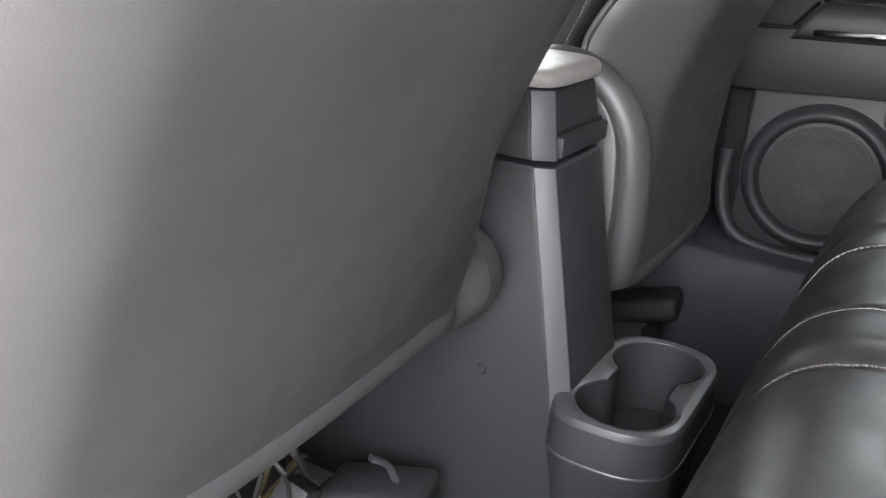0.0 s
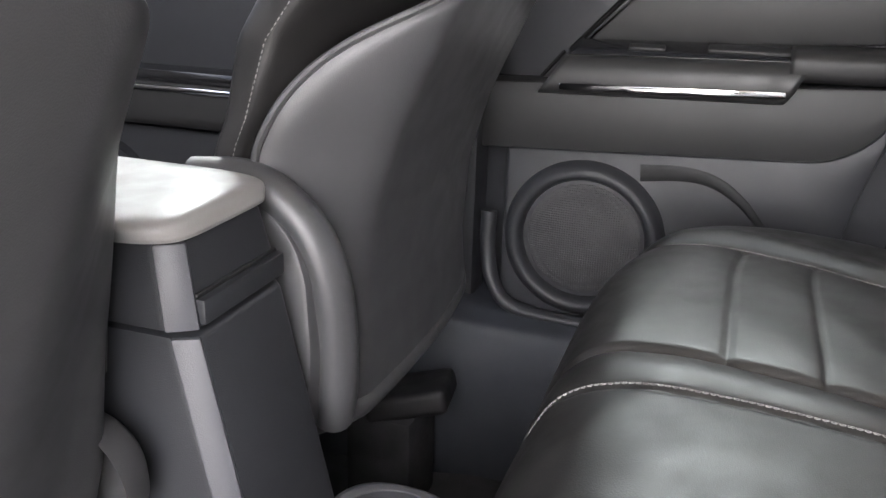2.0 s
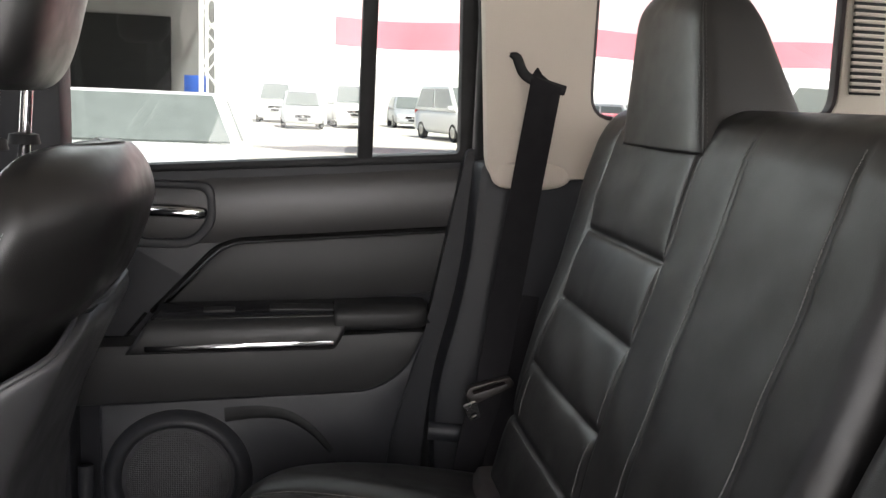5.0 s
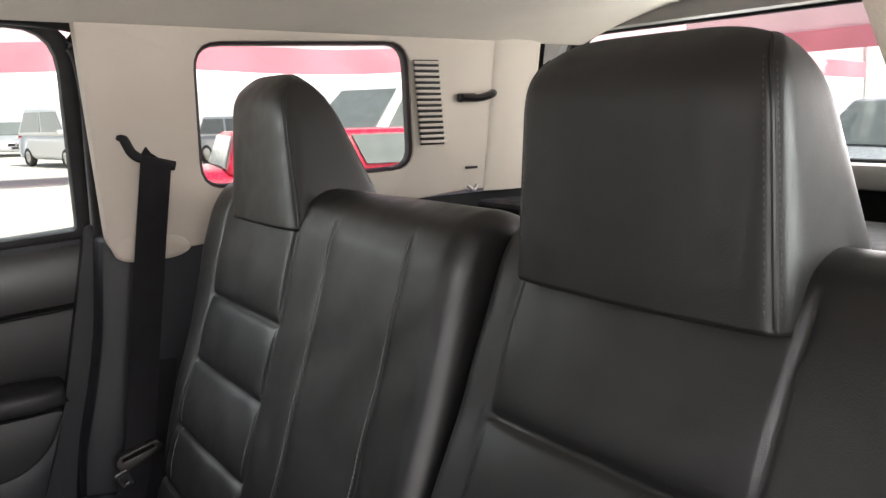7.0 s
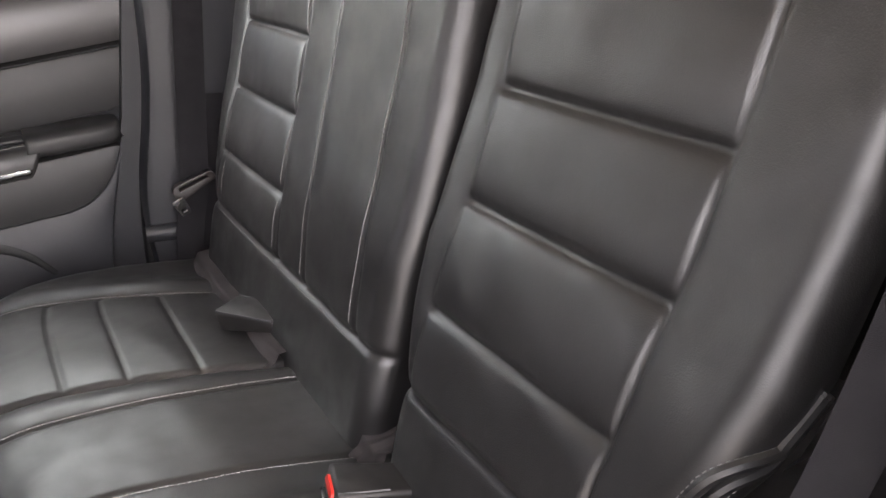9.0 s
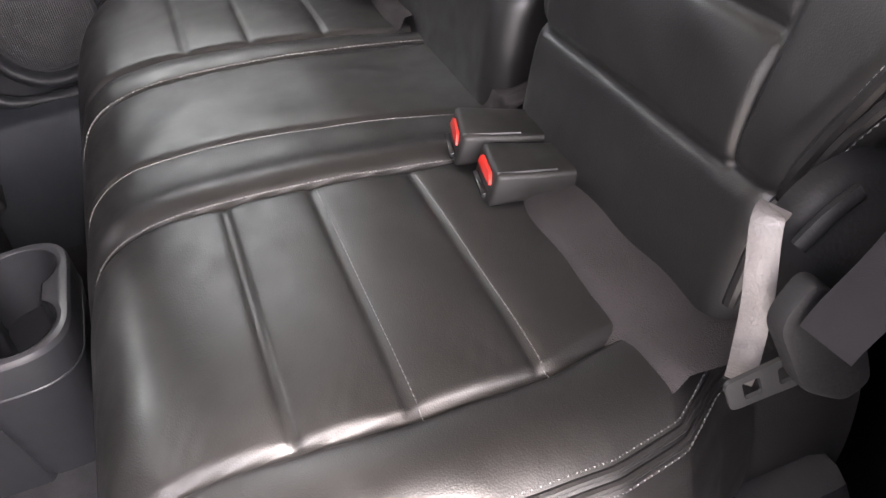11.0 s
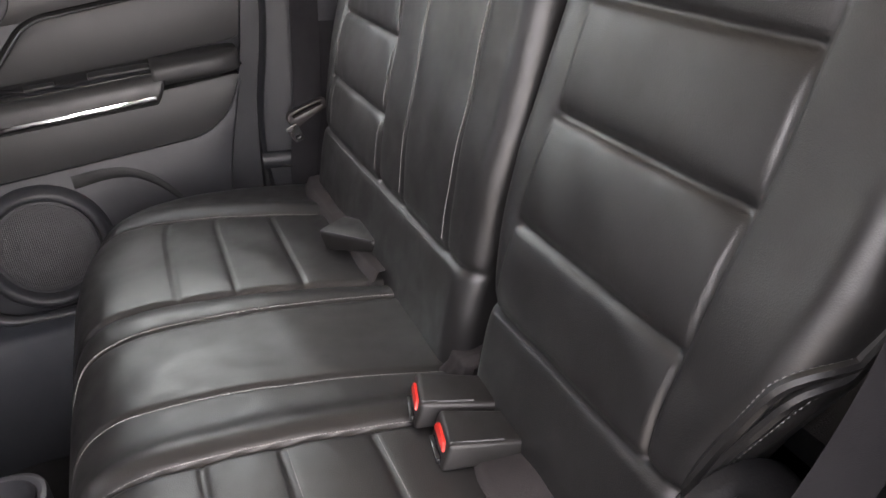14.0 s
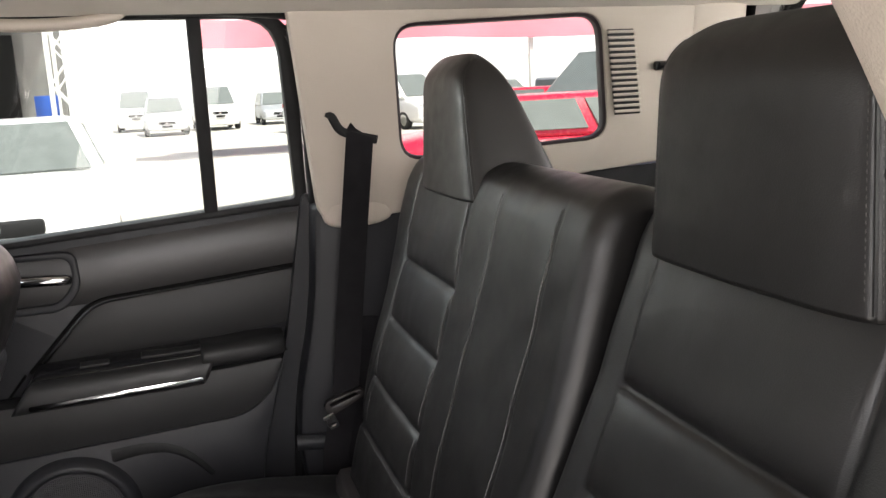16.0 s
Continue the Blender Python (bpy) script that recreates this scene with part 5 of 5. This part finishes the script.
def densify(lp, step=0.02):
    out = []
    for (a, c), (d, e) in zip(lp, lp[1:] + lp[:1]):
        n = max(1, int(math.hypot(d - a, e - c) / step))
        out += [(a + (d - a) * i / n, c + (e - c) * i / n) for i in range(n)]
    return out


m_out = densify(m_out)


def sheet(U, V):
    """The mat, filled in from its outline towards its middle."""
    i = (U * len(m_out)).astype(int) % len(m_out)
    P = np.array(m_out)
    x, y = -0.33 + (P[i, 0] + 0.33) * (1 - V), 0.235 + (P[i, 1] - 0.235) * (1 - V)
    X, Y, Z = carpet(x, y)
    return x, y, Z + 0.016 - 0.006 * (V <= 0) + 0.0 * X


part("mat_sheet", grid(sheet, (np.arange(len(m_out)) + 0.5) / len(m_out), np.r_[0, np.linspace(0.002, 1, 22)], closed_u=True), RUBBER, matt)
part("mat_rim", on_carpet(sweep([(-0.33 + (a + 0.33) * 0.985, 0.235 + (b - 0.235) * 0.98, -0.013) for a, b in m_out], 0.006, 0.005, seg=8, closed=True)), RUBBER, matt, "raised rubber rim")
in2 = [(-0.33 + (a + 0.33) * 0.93, 0.25 + (b - 0.25) * 0.90, -0.0125) for a, b in m_out]
part("mat_groove", on_carpet(sweep(in2, 0.0022, 0.002, seg=6, closed=True)), DARK, matt, "dark mat groove")
bm = bmesh.new()
for i in range(16):
    for j in range(14):
        px, py = -0.58 + i * 0.030 + 0.015 * (j % 2), 0.08 + j * 0.023
        if px > -0.135 or py > 0.395 or (px > -0.17 and py > 0.33):
            continue
        a = 0.9 if (i + j) % 2 else 0.6
        pts = [(px - 0.009 * math.cos(a), py - 0.009 * math.sin(a), -0.0150), (px, py + 0.0012, -0.0118), (px + 0.009 * math.cos(a), py + 0.009 * math.sin(a), -0.0150)]
        join(bm, sweep(pts, 0.0028, 0.0028, seg=6))
part("mat_treads", on_carpet(bm), RUBBER, matt, kind="stuff")


# ---- the car lot outside ----
G = -0.52
PAINT_W = mat("white_car_paint", (0.72, 0.72, 0.71), 0.25, var=0.03)
PAINT_S = mat("silver_car_paint", (0.45, 0.46, 0.47), 0.3, metal=0.3, var=0.04)
PAINT_R = mat("red_car_paint", (0.55, 0.02, 0.05), 0.25, var=0.04)
CARGLASS = mat("dark_car_glass", (0.15, 0.165, 0.16), 0.1, var=0.1, spec=0.3)
TYRE = mat("black_tyre", (0.02, 0.02, 0.02), 0.8)
LAMP = mat("clear_lamp", (0.6, 0.62, 0.65), 0.15)
TAIL = mat("red_lamp", (0.5, 0.02, 0.02), 0.2)


def quad_plate(c, shrink, lift):
    """A thin pane on a four-cornered face, set in from its edges."""
    P = [Vector(p) for p in c]
    mid = sum(P, Vector()) / 4
    n = (P[1] - P[0]).cross(P[3] - P[0]).normalized()
    if n.dot(mid - Vector((0, 0, mid.z * 0.6))) < 0:
        n = -n
    Q = [mid + (p - mid) * shrink for p in P]
    bm = bmesh.new()
    a = [bm.verts.new(q - n * 0.01) for q in Q]
    d = [bm.verts.new(q + n * lift) for q in Q]
    bm.faces.new(a[::-1])
    bm.faces.new(d)
    for i in range(4):
        bm.faces.new((a[i], a[(i + 1) % 4], d[(i + 1) % 4], d[i]))
    return bm


def car(name, label, paint, L=4.3, W=1.75, H=1.5, hood=0.95, trunk=0.25, belt=0.95, nose=0.72):
    """A parked car at the origin, its front towards +x, on z = 0."""
    c = thing(name, (0, 0, 0), label, "car", "parked cars")
    hw = W / 2
    xs = [-L / 2, -L / 2 + 0.08, -L / 2 + 0.35, -L / 2 + trunk + 0.3, L / 2 - hood, L / 2 - 0.35, L / 2 - 0.08, L / 2]
    tops = [belt - 0.25, belt - 0.05, belt, belt + 0.02, belt, nose + 0.08, nose - 0.05, nose - 0.25]
    wid = [hw * 0.86, hw * 0.95, hw * 0.99, hw, hw, hw * 0.97, hw * 0.90, hw * 0.80]

    def body(U, V):
        x = np.interp(V, np.linspace(0, 1, 8), xs)
        t, w = np.interp(x, xs, tops), np.interp(x, xs, wid)
        cc, ss = np.cos(U), np.sin(U)
        zc, zh = (t + 0.22) / 2, (t - 0.22) / 2
        return x, w * np.sign(cc) * np.abs(cc) ** 0.35, zc + zh * np.sign(ss) * np.abs(ss) ** 0.45
    part("body", grid(body, np.linspace(0, 2 * math.pi, 40, endpoint=False), np.linspace(0, 1, 43), closed_u=True, cap=True), paint, c)
    b0 = [(-L / 2 + trunk, belt - 0.02), (L / 2 - hood, belt - 0.02)]
    r0 = [(-L / 2 + trunk + 0.35 * (H - belt), H), (L / 2 - hood - 1.15 * (H - belt), H)]
    k, kt = hw * 0.96, hw * 0.78
    lo = [(b0[0][0], -k), (b0[1][0], -k), (b0[1][0], k), (b0[0][0], k)]
    hi = [(r0[0][0], -kt), (r0[1][0], -kt), (r0[1][0], kt), (r0[0][0], kt)]
    part("cabin", softened(loft([[(a, d, belt - 0.06) for a, d in lo], [(a, d, H) for a, d in hi]]), 0.07, 3), paint, c)
    F = [[(*lo[i], belt - 0.02), (*lo[(i + 1) % 4], belt - 0.02), (*hi[(i + 1) % 4], H), (*hi[i], H)] for i in range(4)]
    part("windscreen", quad_plate(F[1], 0.86, 0.012), CARGLASS, c)
    part("rear_window", quad_plate(F[3], 0.80, 0.012), CARGLASS, c)
    for f in (F[0], F[2]):
        A, B, C2, D = [Vector(p) for p in f]
        for t0, t1 in ((0.05, 0.48), (0.52, 0.95)):
            q = [A.lerp(B, t0).lerp(D.lerp(C2, t0), 0.08), A.lerp(B, t1).lerp(D.lerp(C2, t1), 0.08), A.lerp(B, t1).lerp(D.lerp(C2, t1), 0.86), A.lerp(B, t0).lerp(D.lerp(C2, t0), 0.86)]
            part("side_window", quad_plate(q, 0.99, 0.012), CARGLASS, c)
    for sx in (-1, 1):
        for sy in (-1, 1):
            at = (sx * L * 0.31, sy * (hw - 0.10), 0.32)
            w = part("wheel", lathe([(0.20, -0.10), (0.30, -0.10), (0.32, -0.06), (0.32, 0.06), (0.30, 0.10), (0.20, 0.10)], at, "y", 24), TYRE, c)
            part("rim", lathe([(0.001, sy * 0.085), (0.10, sy * 0.095), (0.20, sy * 0.08), (0.21, sy * 0.05)], at, "y", 20), STEEL, w)
    for sy in (-1, 1):
        part("headlight", moved(box(-0.10, 0.10, -0.17, 0.17, -0.07, 0.07, 0.04), pose(L / 2 - 0.16, sy * hw * 0.66, nose - 0.12, 0, 15, -sy * 18)), LAMP, c)
        part("tail_light", box(-L / 2 - 0.01, -L / 2 + 0.14, sy * hw * 0.78 - 0.12, sy * hw * 0.78 + 0.12, belt - 0.22, belt - 0.02, 0.03), TAIL, c)
        part("mirror", box(L / 2 - hood - 0.25, L / 2 - hood - 0.10, sy * (hw + 0.10) - 0.10, sy * (hw + 0.10) + 0.10, belt, belt + 0.14, 0.04), paint, c)
    part("grille", box(L / 2 - 0.06, L / 2 + 0.015, -hw * 0.38, hw * 0.38, nose - 0.25, nose - 0.13, 0.03), DARK, c)
    part("bumper", box(L / 2 - 0.10, L / 2 + 0.05, -hw * 0.86, hw * 0.86, 0.25, 0.42, 0.05), paint, c)
    part("number_plate", box(L / 2 + 0.04, L / 2 + 0.062, -0.20, 0.20, nose - 0.37, nose - 0.28, 0.005), DARK, c)
    part("badge", lathe([(0.001, 0.03), (0.05, 0.028), (0.065, 0.0)], (L / 2 + 0.0, 0, nose - 0.18), "x", 20), CHROME, c)
    return c


def place(ob, x, y, turn):
    ob.matrix_basis = pose(x, y, G, 0, 0, turn)
    return ob


place(car("parked_car", "white car parked facing the viewer on concrete", PAINT_W, W=1.72, H=1.37, belt=0.97, nose=0.86, hood=1.0), 7.77, 1.38, 187)
white_van = place(car("parked_car", "white delivery van parked on pale concrete", PAINT_W, L=4.6, W=1.8, H=1.95, hood=0.75, trunk=0.05, belt=1.10, nose=0.95), 31.0, -5.6, 195)
silver_car = place(car("parked_car", "silver car parked far across the lot", PAINT_S, H=1.55), 38.0, 0.1, 182)
red_car = place(car("parked_car", "red saloon car parked beside the lot lane", PAINT_R, L=4.5, H=1.34, belt=1.0, nose=0.80, hood=1.15, trunk=0.75), 7.6, -4.35, 258)
for ob, x, y, a in ((white_van, 41.0, -2.1, 183), (white_van, 30.5, -8.2, 200), (white_van, 12.5, -7.6, 110), (silver_car, 27.0, -10.5, 200), (silver_car, 44.0, -5.2, 180), (white_van, 45.0, 1.4, 180), (silver_car, 26.0, -13.5, 205),
                    (white_van, 22.0, -14.5, 215), (silver_car, 12.0, -11.0, 120), (white_van, 9.5, -13.0, 140), (silver_car, -1.5, -13.5, 90), (white_van, 2.5, -14.5, 95), (silver_car, 5.5, -11.5, 80)):
    copy_thing(ob, pose(x, y, G, 0, 0, a))
copy_thing(red_car, pose(16.5, -8.2, G, 0, 0, 240))

WALL_W = mat("white_steel_paint", (0.70, 0.70, 0.68), 0.5, var=0.05, var_scale=2)
GREY = mat("grey_render", (0.19, 0.19, 0.187), 0.8, var=0.12, var_scale=1.5)
BLUE = mat("blue_sign_paint", (0.03, 0.10, 0.42), 0.4, var=0.05)
SAIL = mat("red_canopy_cloth", (0.78, 0.25, 0.31), 0.7, var=0.08, var_scale=1.0, grain=0.3, grain_scale=20)
# The red cloth once more, its colour washed out to pink for the glare.
SAIL_LIT = mat("lit_canopy_cloth", (0.90, 0.62, 0.66), 0.7, var=0.06, var_scale=1.0, grain=0.3, grain_scale=20)
hall = thing("workshop_hall", (18, 6, G), "grey open workshop hall with white steel frame", "building")
part("back_wall", box(22, 22.3, 2.2, 14, G, 5.2, 0.02), GREY, hall)
part("side_wall", box(15.6, 22, 13.7, 14, G, 5.2, 0.02), GREY, hall)
part("roof", box(15.2, 22.6, 1.9, 14.2, 4.2, 4.5, 0.02), WALL_W, hall)
part("eaves_beam", box(15.3, 15.6, 1.9, 14.2, 3.2, 4.2, 0.02), WALL_W, hall)
# The bay's unlit inside is a black panel set before the wall.
part("doorway_panel", box(21.9, 21.98, 3.2, 6.4, G, 2.6, 0.02), DARK, hall, "black panel standing for the doorway's unlit inside")


def truss_column(x, y):
    t = thing("truss_column", (x, y, G), "white steel lattice column of the canopy", "column", "lattice columns")
    for dy in (-0.16, 0.16):
        part("upright", box(x - 0.04, x + 0.04, y + dy - 0.035, y + dy + 0.035, G, 4.3, 0.006), WALL_W, t)
    n = 11
    for i in range(n):
        z0, z1 = G + 0.1 + i * 0.42, G + 0.1 + (i + 1) * 0.42
        s = 1 if i % 2 else -1
        part("lattice_bar", sweep([(x, y - 0.16 * s, z0), (x, y + 0.16 * s, z1)], 0.022, seg=6), WALL_W, t)
    return t


first = truss_column(14.0, 1.43)
for dx, dy in ((0.4, -0.42), (5.0, 0.45)):
    copy_thing(first, Matrix.Translation(Vector(first.location) + Vector((dx, dy, 0))))
sign = thing("blue_sign", (15.0, 1.8, G), "blue painted sign board on a post", "sign")
part("board", box(14.95, 15.0, 1.62, 1.98, 0.75, 1.12, 0.01), BLUE, sign)
part("post", box(14.97, 15.03, 1.77, 1.83, G, 0.76, 0.005), WALL_W, sign)
canopy = thing("red_canopy", (20, -12, G), "long red cloth canopy edge over the parked cars", "canopy")


def valance(U, V):
    y = -34 + 33.3 * U
    return 20.0 + 0.10 * np.sin(y * 2.2), y, 2.05 + 0.64 * V + 0.05 * np.sin(y * 0.8)


part("valance", grid(valance, np.linspace(0, 1, 160), np.linspace(0, 1, 5)), SAIL, canopy)
part("upper_cloth", grid(lambda U, V: (20.12 + 0.10 * np.sin((-34 + 33.3 * U) * 2.2), -34 + 33.3 * U, 2.66 + 3.6 * V), np.linspace(0, 1, 160), np.linspace(0, 1, 6)), SAIL_LIT, canopy, "upper red canopy cloth, painted pale pink for the glare")
part("canopy_roof", grid(lambda U, V: (20.3 + 2.0 * V, -34 + 32.5 * U, 3.45 + 0.8 * V + 0.05 * np.sin(U * 60)), np.linspace(0, 1, 60), np.linspace(0, 1, 6)), SAIL, canopy)
for i in range(6):
    yy = -9.0 - i * 5.0
    part("canopy_post", box(20.05, 20.17, yy - 0.06, yy + 0.06, G, 3.45, 0.01), WALL_W, canopy)
rear_canopy = thing("red_canopy", (0, -20, G), "red cloth canopy edge behind the car", "canopy")
part("valance", grid(lambda U, V: (-14 + 32 * U, -21.0 + 0.1 * np.sin(U * 70), 2.35 + 0.55 * V), np.linspace(0, 1, 120), np.linspace(0, 1, 4)), SAIL, rear_canopy)
part("upper_cloth", grid(lambda U, V: (-14 + 32 * U, -21.1 + 0.1 * np.sin(U * 70), 2.88 + 3.0 * V), np.linspace(0, 1, 120), np.linspace(0, 1, 4)), SAIL_LIT, rear_canopy, "upper red canopy cloth, painted pale pink for the glare")
for i in range(5):
    part("canopy_post", box(-13.9 + i * 7.5, -13.78 + i * 7.5, -21.1, -20.98, G, 3.2, 0.01), WALL_W, rear_canopy)
lot_wall = thing("boundary_wall", (50, 0, G), "long pale rendered boundary wall of the lot", "wall")
part("wall_panel", box(52, 52.3, -60, 40, G, 2.6, 0.02), WALL_W, lot_wall)

# glowing backdrop added far behind the lot, to whiten the distance
GLOW = bpy.data.materials.new("glowing_backdrop")
GLOW.use_nodes = True
hb = GLOW.node_tree.nodes["Principled BSDF"]
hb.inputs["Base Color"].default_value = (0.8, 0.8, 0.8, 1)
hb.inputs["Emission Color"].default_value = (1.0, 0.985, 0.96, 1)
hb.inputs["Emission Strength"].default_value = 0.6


def glow_arc(U, V):
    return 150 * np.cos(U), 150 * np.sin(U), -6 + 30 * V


tagged(part("backdrop", grid(glow_arc, np.linspace(-2.6, 1.6, 60), np.linspace(0, 1, 4)), GLOW), "glowing white backdrop beyond the car lot", "backdrop", kind="structure")
